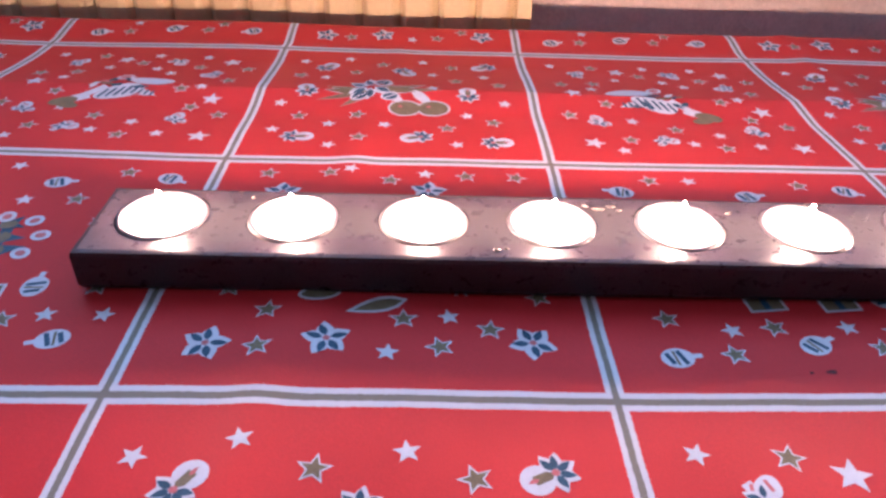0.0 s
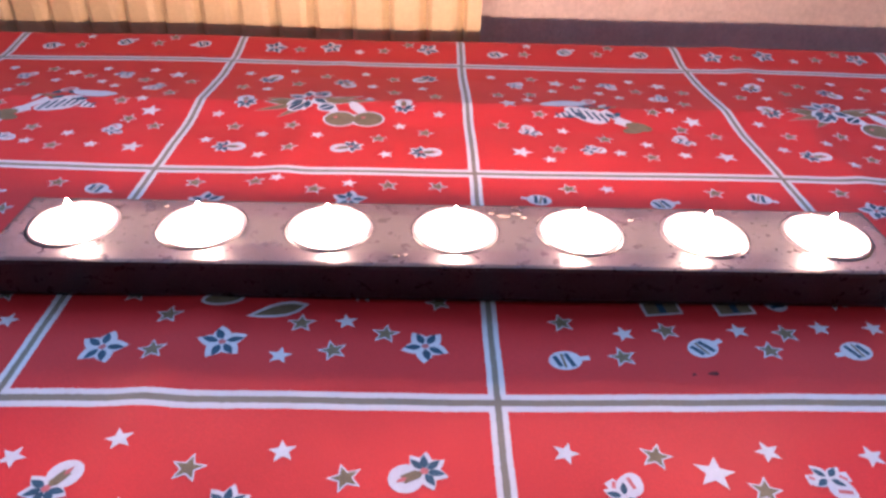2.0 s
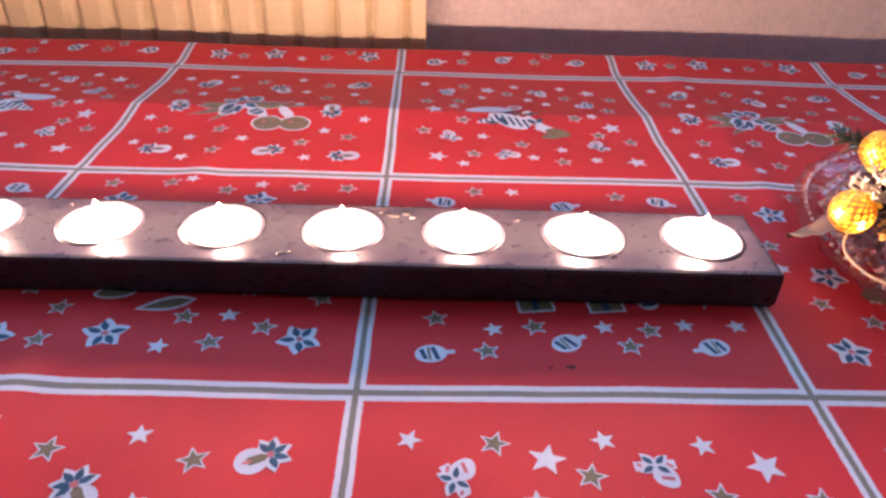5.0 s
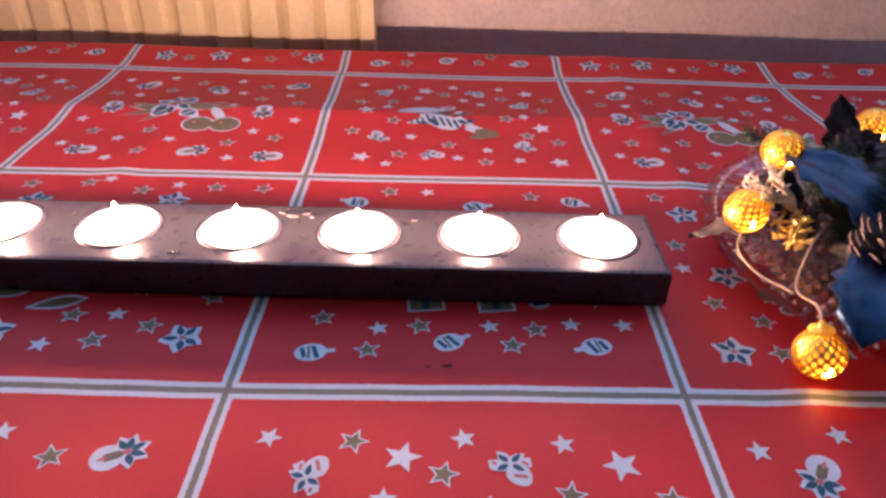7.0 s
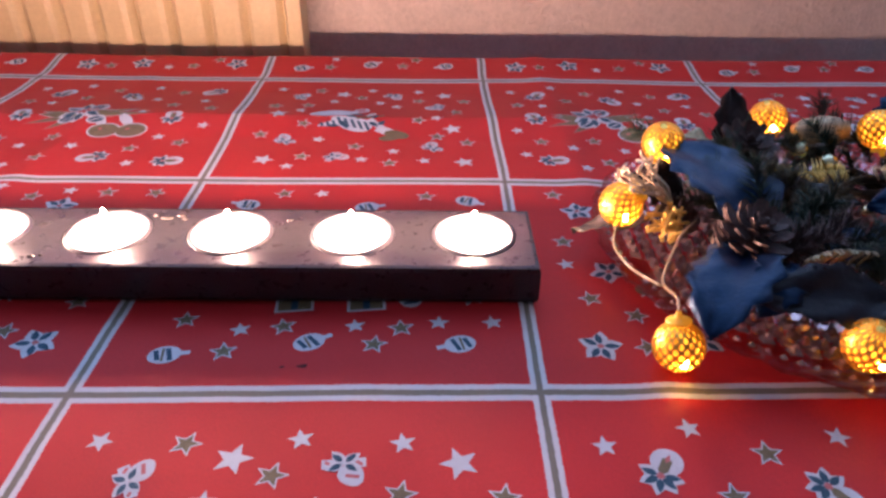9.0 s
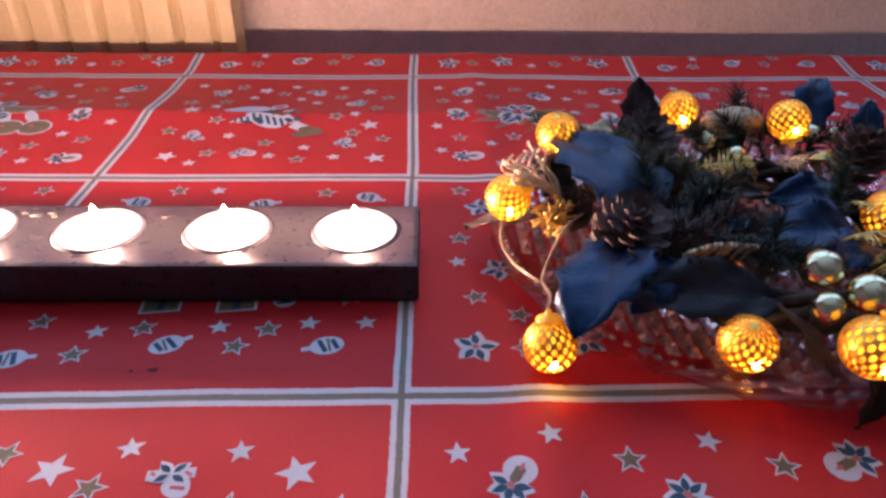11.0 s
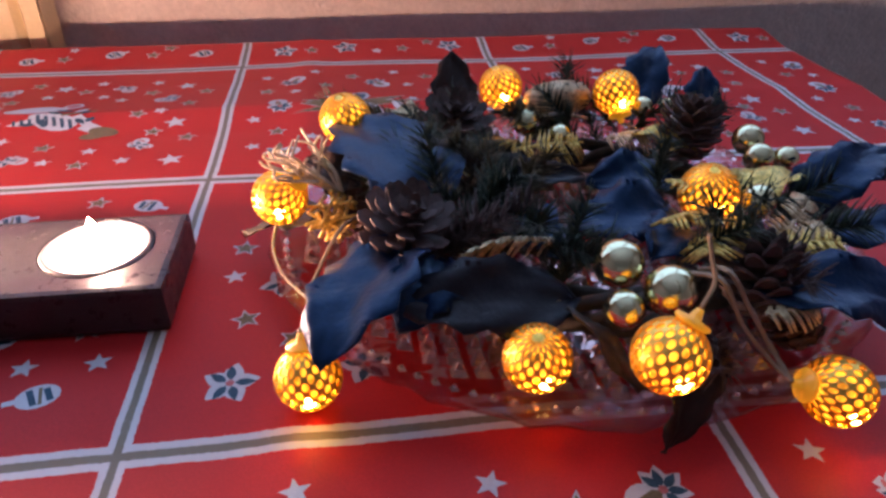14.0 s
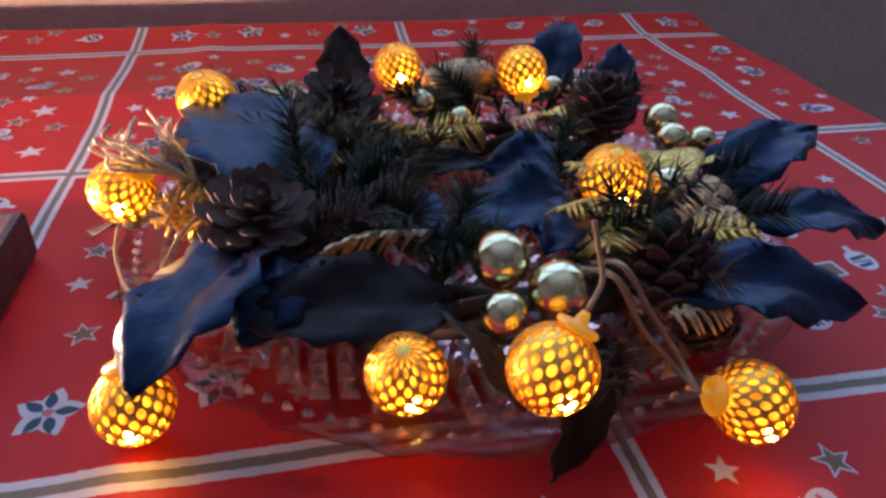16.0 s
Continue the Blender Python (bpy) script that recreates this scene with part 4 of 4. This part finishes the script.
def ring_base():
    pieces, rng = [], random.Random(3)
    for k in range(7):
        pts = []
        off, tw = rng.uniform(0, 6.3), rng.choice((3, 4, 5))
        for i in range(61):
            a = 2 * math.pi * i / 60
            rr = 0.062 + 0.0070 * math.cos(tw * a + off)
            pts.append((0.006 + rr * math.cos(a), 0.010 + rr * math.sin(a), 0.0090 + 0.0055 * math.sin(tw * a + off)))
        pieces.append(tube(pts, 0.0026, 6))
    v, f = gather(pieces)
    part("vine_ring", mesh_of("vine_ring", v, f, VINE), wreath, "twisted dark vine ring")


ring_base()
# leaves: base, tip, width, arch, facing
for k, (b, t, w, arch, up) in enumerate((
    ((0.484, 0.152, 0.028), (0.485, 0.176, 0.062), 0.021, 0.003, (0, -1, 0.4)),
    ((0.464, 0.064, 0.042), (0.434, 0.121, 0.053), 0.038, 0.005, (0.1, -0.35, 1)),
    ((0.452, 0.044, 0.040), (0.4235, 0.0030, 0.0280), 0.030, 0.004, (-0.3, -0.2, 1)),
    ((0.464, 0.036, 0.037), (0.447, 0.016, 0.028), 0.020, 0.005, (0.1, -0.4, 1)),
    ((0.500, 0.020, 0.031), (0.444, 0.022, 0.034), 0.022, 0.003, (0, -0.6, 1)),
    ((0.482, 0.078, 0.036), (0.507, 0.041, 0.031), 0.022, 0.004, (-0.1, -0.1, 1)),
    ((0.547, 0.060, 0.036), (0.512, 0.064, 0.030), 0.024, 0.004, (0, -0.4, 1)),
    ((0.552, 0.052, 0.034), (0.530, 0.032, 0.036), 0.020, 0.004, (0, -0.4, 1)),
    ((0.484, 0.112, 0.030), (0.536, 0.108, 0.027), 0.013, 0.003, (0, -0.7, 1)),
    ((0.560, 0.088, 0.034), (0.528, 0.094, 0.034), 0.020, 0.004, (0, -0.5, 1)),
    ((0.594, 0.060, 0.038), (0.637, 0.070, 0.052), 0.020, 0.005, (0, -0.5, 1)),
    ((0.600, 0.041, 0.036), (0.644, 0.036, 0.030), 0.018, 0.006, (0, -0.4, 1)),
    ((0.556, 0.012, 0.038), (0.613, 0.005, 0.027), 0.021, 0.006, (0, -0.5, 1)),
    ((0.594, 0.140, 0.026), (0.606, 0.165, 0.054), 0.021, 0.003, (0, -1, 0.5)),
    ((0.566, 0.160, 0.032), (0.592, 0.188, 0.058), 0.022, 0.004, (-0.3, -1, 0.5)),
    ((0.535, 0.000, 0.030), (0.518, -0.021, 0.007), 0.014, 0.003, (0.2, -0.7, 0.6)),
    ((0.440, 0.100, 0.034), (0.418, 0.112, 0.040), 0.020, 0.003, (0, -0.6, 1)),
    ((0.598, 0.072, 0.028), (0.620, 0.054, 0.030), 0.018, 0.004, (0, -0.4, 1)),
)):
    leaf(b, t, w, LEAF_BROWN if k in (0, 15, 16, 17) else LEAF_SLATE if k in (4, 8) else LEAF, arch=arch, up=up, seed=k + 1)
leaf((0.424, 0.092, 0.026), (0.391, 0.103, 0.012), 0.015, LEAF_DRY, arch=0.003, label="dry bronze leaf", seed=31)
leaf((0.498, 0.012, 0.034), (0.515, -0.006, 0.016), 0.007, LEAF_DRY, arch=0.002, teeth=2, label="narrow tan leaf strip", seed=32)
leaf((0.556, 0.120, 0.040), (0.582, 0.112, 0.034), 0.014, GLITTER, arch=0.003, label="gold glitter leaf", seed=33)
leaf((0.470, 0.108, 0.036), (0.490, 0.098, 0.032), 0.012, GLITTER, arch=0.003, label="gold glitter leaf", seed=34)
leaf((0.570, 0.062, 0.040), (0.606, 0.070, 0.043), 0.016, GLITTER, arch=0.003, label="gold glitter leaf", seed=35)
leaf((0.470, 0.150, 0.040), (0.452, 0.154, 0.042), 0.007, GLITTER_PALE, arch=0.002, label="pale gold glitter leaf", seed=37)

cones = [cone_mesh(5), cone_mesh(6)]
for k, (x, y, z, rx, ry, s) in enumerate((
    (0.481, 0.141, 0.028, 25, 0, 1.15), (0.450, 0.054, 0.027, 20, -10, 1.18), (0.577, 0.118, 0.028, 15, 5, 1.1),
    (0.558, 0.010, 0.026, 30, 10, 1.05), (0.580, 0.010, 0.014, 60, 20, 0.7), (0.446, 0.090, 0.020, 50, -30, 0.8))):
    ob = part("pine_cone", cones[k % 2], wreath, "dark brown pine cone", place(x, y, z, rx=rx, ry=ry, rz=50 * k))
    ob.scale = (s, s, s)

sprigs = [needles_mesh(s) for s in (11, 12, 13)]
rng = random.Random(21)
for k in range(34):
    a = 2 * math.pi * k / 34 + rng.uniform(-0.1, 0.1)
    rr = rng.uniform(0.050, 0.068)
    x, y = 0.526 + rr * math.cos(a), 0.090 + rr * math.sin(a)
    if math.hypot(x - 0.516, y - 0.016) < 0.026 or (x > 0.580 and 0.060 < y < 0.125):
        continue
    part("needle_sprig", sprigs[k % 3], wreath, "", place(x, y, rng.uniform(0.020, 0.032), rx=rng.uniform(-30, 30), ry=rng.uniform(-45, -5), rz=math.degrees(a) + rng.choice((70, 95, -70, -60, 20)) + rng.uniform(-25, 25)))
for x, y, z, ry, rz in ((0.540, 0.168, 0.026, -40, 75), (0.480, 0.075, 0.030, -30, 70), (0.500, 0.030, 0.028, -25, 60), (0.560, 0.150, 0.030, -30, 150), (0.455, 0.140, 0.036, -15, 160), (0.470, 0.058, 0.030, -35, 20), (0.474, 0.046, 0.030, -30, 60), (0.466, 0.066, 0.034, -50, 100), (0.486, 0.052, 0.026, -35, 150), (0.545, 0.070, 0.030, -30, 60)):
    part("needle_sprig", sprigs[0], wreath, "", place(x, y, z, ry=ry, rz=rz))

brown = needles_mesh(16, 0.024, 120, 0.009)
brown.materials[0] = CONE
straw = needles_mesh(14, 0.022, 90, 0.010)
straw.materials[0] = LEAF_DRY
part("needle_sprig", straw, wreath, "dry bronze needles", place(0.478, 0.078, 0.030, ry=-62, rz=80))
part("needle_sprig", straw, wreath, "dry bronze needles", place(0.490, 0.090, 0.026, ry=-40, rz=120))

olive = needles_mesh(15, 0.026, 120, 0.009)
olive.materials[0] = NEEDLE_OLIVE
for k, (x, y, z, ry, rz, old) in enumerate((
    (0.488, 0.070, 0.034, -40, 100, 1), (0.492, 0.060, 0.034, -30, 60, 1), (0.484, 0.082, 0.034, -50, 140, 1), (0.496, 0.078, 0.030, -35, 30, 1),
    (0.466, 0.044, 0.034, -35, -20, 0), (0.460, 0.040, 0.032, -30, 30, 0), (0.476, 0.050, 0.034, -30, 10, 0),
    (0.555, 0.020, 0.034, -20, -60, 0), (0.540, 0.004, 0.024, -10, -110, 0), (0.528, 0.150, 0.032, -20, 200, 1), (0.462, 0.148, 0.034, -15, 170, 1))):
    part("needle_sprig", olive if old else brown, wreath, "olive gold needles" if old else "dark brown needles", place(x, y, z, ry=ry, rz=rz))

ferns = [fern_mesh(41), fern_mesh(42, 0.030, 10, 0.010, GLITTER_PALE), fern_mesh(43, 0.026, 9, 0.009), fern_mesh(44, 0.027, 12, 0.008, GLITTER_BROWN), fern_mesh(45, 0.018, 8, 0.007, GLITTER_PALE)]
for k, x, y, z, rx, ry, rz, label in (
    (1, 0.498, 0.037, 0.043, 50, 6, 188, "pale gold glitter fern sprig"), (0, 0.565, 0.045, 0.041, 25, -8, 195, "gold glitter fern sprig"),
    (2, 0.566, 0.052, 0.040, 10, -22, 165, "gold glitter fern sprig"), (0, 0.562, 0.044, 0.042, 25, -2, 230, "gold glitter fern sprig"),
    (2, 0.572, 0.044, 0.036, 0, -10, 300, "gold glitter fern sprig"), 
    (2, 0.565, 0.026, 0.042, 20, 4, -5, "gold glitter fern sprig"), (0, 0.505, 0.125, 0.034, 30, 5, 10, "gold glitter fern sprig"),
    (2, 0.508, 0.132, 0.034, 30, 5, 170, "gold glitter fern sprig"), (3, 0.566, 0.024, 0.038, 15, -8, 20, "dull gold glitter fern sprig"),
    (3, 0.572, 0.034, 0.038, 25, -12, 35, "dull gold glitter fern sprig"), (3, 0.568, 0.016, 0.034, 10, 0, -10, "dull gold glitter fern sprig"),
    (4, 0.554, 0.003, 0.034, 25, 8, 5, "pale gold glitter fern sprig"), (3, 0.548, 0.128, 0.036, 20, 0, -20, "dull gold glitter fern sprig")):
    part("fern_sprig", ferns[k], wreath, label, place(x, y, z, rx=rx, ry=ry, rz=rz))

bm = bmesh.new()
bmesh.ops.create_uvsphere(bm, u_segments=28, v_segments=16, radius=0.0063)
ball_me = bpy.data.meshes.new("bauble")
bm.to_mesh(ball_me)
bm.free()
ball_me.polygons.foreach_set("use_smooth", [True] * len(ball_me.polygons))
ball_me.materials.append(BALL)
for x, y, z, s in ((0.513, 0.018, 0.045, 1.2), (0.525, 0.007, 0.042, 1.22), (0.511, 0.005, 0.038, 0.95), (0.514, 0.144, 0.039, 0.95), (0.529, 0.138, 0.034, 0.86),
                         (0.595, 0.098, 0.046, 1.0), (0.593, 0.085, 0.044, 0.94), (0.606, 0.087, 0.042, 0.8), (0.576, 0.053, 0.043, 1.0),
                         (0.571, 0.150, 0.041, 0.8), (0.583, 0.149, 0.041, 0.68), (0.532, 0.098, 0.028, 0.5), (0.522, 0.130, 0.028, 0.95)):
    ob = part("bauble", ball_me, wreath, "shiny gold bauble", place(x, y, z))
    ob.scale = (s, s, s)

prof = [(0.0005, -0.0145), (0.004, -0.0128), (0.0065, -0.008), (0.0075, 0.0), (0.0068, 0.007), (0.0045, 0.0122), (0.0006, 0.0145)]
v, f = lathe(prof, 24)
part("glitter_nut", mesh_of("glitter_nut", v, f, GLITTER_BROWN), wreath, "pale gold glitter nut with a thin ribbon", place(0.533, 0.160, 0.043, rx=0, ry=84, rz=-4)).scale = (1.15, 1.15, 1.12)
v, f = tube(bend([(0.520, 0.151, 0.038), (0.532, 0.149, 0.040), (0.546, 0.152, 0.036)], 8), 0.0009, 6)
part("ribbon", mesh_of("ribbon", [local(q) for q in v], f, RIBBON), wreath, "thin silver ribbon")

# branching cream twigs and a knot of gilded ones
rng = random.Random(77)
pieces = []
base = Vector((0.432, 0.088, 0.036))
for k in range(9):
    a = math.radians(rng.uniform(95, 215))
    tip = base + Vector((0.026 * math.cos(a), 0.018 * math.sin(a), rng.uniform(0.010, 0.024)))
    sway = Vector((rng.uniform(-0.003, 0.003), rng.uniform(-0.003, 0.003), 0))
    mid = base.lerp(tip, 0.4) + sway + Vector((0, 0, 0.002))
    far = base.lerp(tip, 0.75) - sway * 0.7 + Vector((0, 0, 0.001))
    curl = tip + Vector((-sway.y, sway.x, 0.003))
    pieces.append(tube(bend([base, mid, far, tip, curl], 4), 0.0008, 6, 0.7))
    for q in (0.35, 0.55, 0.75):
        p = base.lerp(tip, q) + Vector((0, 0, 0.002))
        e = p + Vector((rng.uniform(-0.008, 0.004), rng.uniform(-0.006, 0.006), rng.uniform(0.002, 0.008)))
        pieces.append(tube([p, (p + e) / 2 + Vector((0, 0, 0.0006)), e], 0.0006, 5, 0.7))
v, f = gather(pieces)
part("twig_spray", mesh_of("twig_spray", [local(q) for q in v], f, TWIG), wreath, "cream branching twig spray")
pieces = []
for k in range(30):
    c = Vector((0.428, 0.078, 0.033))
    d = Vector((rng.gauss(0, 1), rng.gauss(0, 1), rng.gauss(0, 1))).normalized() * 0.010
    e = Vector((rng.gauss(0, 1), rng.gauss(0, 1), rng.gauss(0, 1))).normalized() * 0.0095
    pieces.append(tube(bend([c + d, c + (d + e) * 0.45, c + e], 4), 0.0007, 5))
v, f = gather(pieces)
part("gilded_knot", mesh_of("gilded_knot", [local(q) for q in v], f, GLITTER), wreath, "loose knot of gilded twigs", kind="stuff")

# ---- string of globe lights ----
lights = root("string_lights", pose(0.5, 0.05, 0.002), "lit gilt globe lights on clear wire wound round the wreath", "string lights")
LIGHTS = Vector((0.5, 0.05, 0.002))


def globe_mesh(R=0.0104, n=15, rows=12):
    """A pierced metal sphere: a lattice of diamonds, each with an oval opening."""
    outer, faces = [], []
    lat0, low = math.radians(73), math.radians(-84)
    step = (lat0 - low) / rows

    def on(lat, lon, r):
        return (r * math.cos(lat) * math.cos(lon), r * math.cos(lat) * math.sin(lon), r * math.sin(lat))

    pieces = []
    for j in range(rows - 1):
        for i in range(n):
            lat = low + step * (j + 1)
            lon = 2 * math.pi * (i + 0.5 * (j % 2)) / n
            dl, dn = step, math.pi / n
            rim, hole = [], []
            for k in range(16):
                t = 2 * math.pi * k / 16
                c, s = math.cos(t), math.sin(t)
                q = 1 / (abs(c) + abs(s))
                rim.append((lat + dl * s * q, lon + dn * c * q))
                hole.append((lat + dl * 0.60 * s, lon + dn * 0.51 * c))
            m = len(rim)
            v = [on(a, b, R) for a, b in rim] + [on(a, b, R) for a, b in hole] + [on(a, b, R - 0.0006) for a, b in hole] + [on(a, b, R - 0.0006) for a, b in rim]
            f = []
            for r in range(3):
                f += [(r * m + k, r * m + (k + 1) % m, (r + 1) * m + (k + 1) % m, (r + 1) * m + k) for k in range(m)]
            pieces.append((v, f))
    for end, ring in ((1, (lat0 - 0.03, math.radians(82))), (-1, (-low - 0.06, math.radians(87)))):
        v = [on(end * a, 2 * math.pi * k / 24, R * 1.001) for a in ring for k in range(24)] + [(0, 0, end * R)]
        f = [(k, (k + 1) % 24, 24 + (k + 1) % 24, 24 + k) for k in range(24)] + [(24 + k, 24 + (k + 1) % 24, 48) for k in range(24)]
        pieces.append((v, f))
    v, f = gather(pieces)
    me = mesh_of("globe", v, f, GLOBE, smooth=False)
    bm = bmesh.new()
    bm.from_mesh(me)
    bmesh.ops.remove_doubles(bm, verts=bm.verts[:], dist=0.00004)
    bm.to_mesh(me)
    bm.free()
    return me


globe_me = globe_mesh()
v, f = lathe([(0.0034, 0.0096), (0.0048, 0.0099), (0.0052, 0.0106), (0.0048, 0.0114), (0.0018, 0.0118), (0.0014, 0.0132), (0.0009, 0.0146)], 16)
collar_me = mesh_of("collar", v, f, AMBER)
bm = bmesh.new()
bmesh.ops.create_uvsphere(bm, u_segments=12, v_segments=8, radius=0.0019)
led_me = bpy.data.meshes.new("diode")
bm.to_mesh(led_me)
bm.free()
led_me.materials.append(LED)
bm = bmesh.new()
bmesh.ops.create_uvsphere(bm, u_segments=20, v_segments=12, radius=0.0088)
inner_glow_me = bpy.data.meshes.new("inner_glow")
bm.to_mesh(inner_glow_me)
bm.free()
inner_glow_me.polygons.foreach_set("use_smooth", [True] * len(inner_glow_me.polygons))
inner_glow_me.materials.append(INNER_GLOW)
# place of each globe and the way its cap points
GLOBES = [
    ((0.4195, 0.0165, 0.0120), (-0.1, 0.3, 1.0)), ((0.4345, 0.1220, 0.0525), (0.2, 0.25, -0.95)), ((0.5085, 0.1730, 0.0450), (0.3, 0.1, -0.95)),
    ((0.4870, 0.0050, 0.0225), (0.1, 0.25, -0.95)), ((0.5712, -0.0140, 0.0175), (-1.0, 0.1, 0.25)), ((0.5565, 0.1480, 0.0495), (0.1, -0.6, -0.8)),
    ((0.5585, 0.0560, 0.0460), (0.1, 0.25, -0.95)), ((0.5165, -0.0150, 0.0375), (0.50, 0.25, 0.75)), ((0.4090, 0.0890, 0.0360), (0.55, -0.15, 0.65)),
]


def aimed(c, way):
    return Matrix.Translation(c) @ Vector(way).to_track_quat("Z", "Y").to_matrix().to_4x4()


for c, way in GLOBES:
    at = aimed(Vector(c) - LIGHTS, way)
    g = part("globe", globe_me, lights, "pierced gilt metal globe", at)
    part("collar", collar_me, g, "amber plastic cap with added glow")
    part("inner_glow", inner_glow_me, g, "glowing amber ball added inside the globe")
    turn = at.to_3x3().inverted()
    part("diode", led_me, g, "glowing warm diode", Matrix.Translation(turn @ Vector((0.0003, -0.0084, -0.0022))))


def wire(points, r=0.0007):
    v, f = tube(bend([Vector(p) - LIGHTS for p in points], 10), r, 6)
    part("wire", mesh_of("wire", v, f, WIRE), lights, "clear plastic-coated wire")


def neck(i):
    c, way = GLOBES[i]
    return aimed(Vector(c), way) @ Vector((0, 0, 0.0146))


wire([neck(0), (0.4200, 0.030, 0.026), (0.4200, 0.048, 0.022), (0.430, 0.064, 0.034), (0.440, 0.075, 0.036)], 0.0007)
wire([(0.4190, 0.046, 0.020), (0.4090, 0.066, 0.018), (0.4060, 0.082, 0.024), neck(8)], 0.0007)
wire([neck(7), (0.5282, -0.008, 0.055), (0.5276, -0.005, 0.061), (0.5270, -0.002, 0.0665)], 0.0007)
wire([neck(4), (0.5530, -0.004, 0.024), (0.5430, -0.003, 0.036), (0.5350, -0.001, 0.050), (0.530, 0.010, 0.046)], 0.0008)
wire([neck(4), (0.5545, -0.003, 0.026), (0.5450, -0.002, 0.040), (0.5380, 0.002, 0.051), (0.536, 0.014, 0.044)], 0.0008)
wire([neck(3), (0.494, 0.018, 0.030), (0.505, 0.024, 0.028)])
wire([neck(1), (0.446, 0.128, 0.040), (0.460, 0.130, 0.030)])
wire([neck(2), (0.500, 0.160, 0.036), (0.490, 0.150, 0.026)])
wire([neck(5), (0.562, 0.132, 0.038), (0.566, 0.122, 0.030)])
wire([neck(6), (0.570, 0.066, 0.040), (0.575, 0.076, 0.030)])
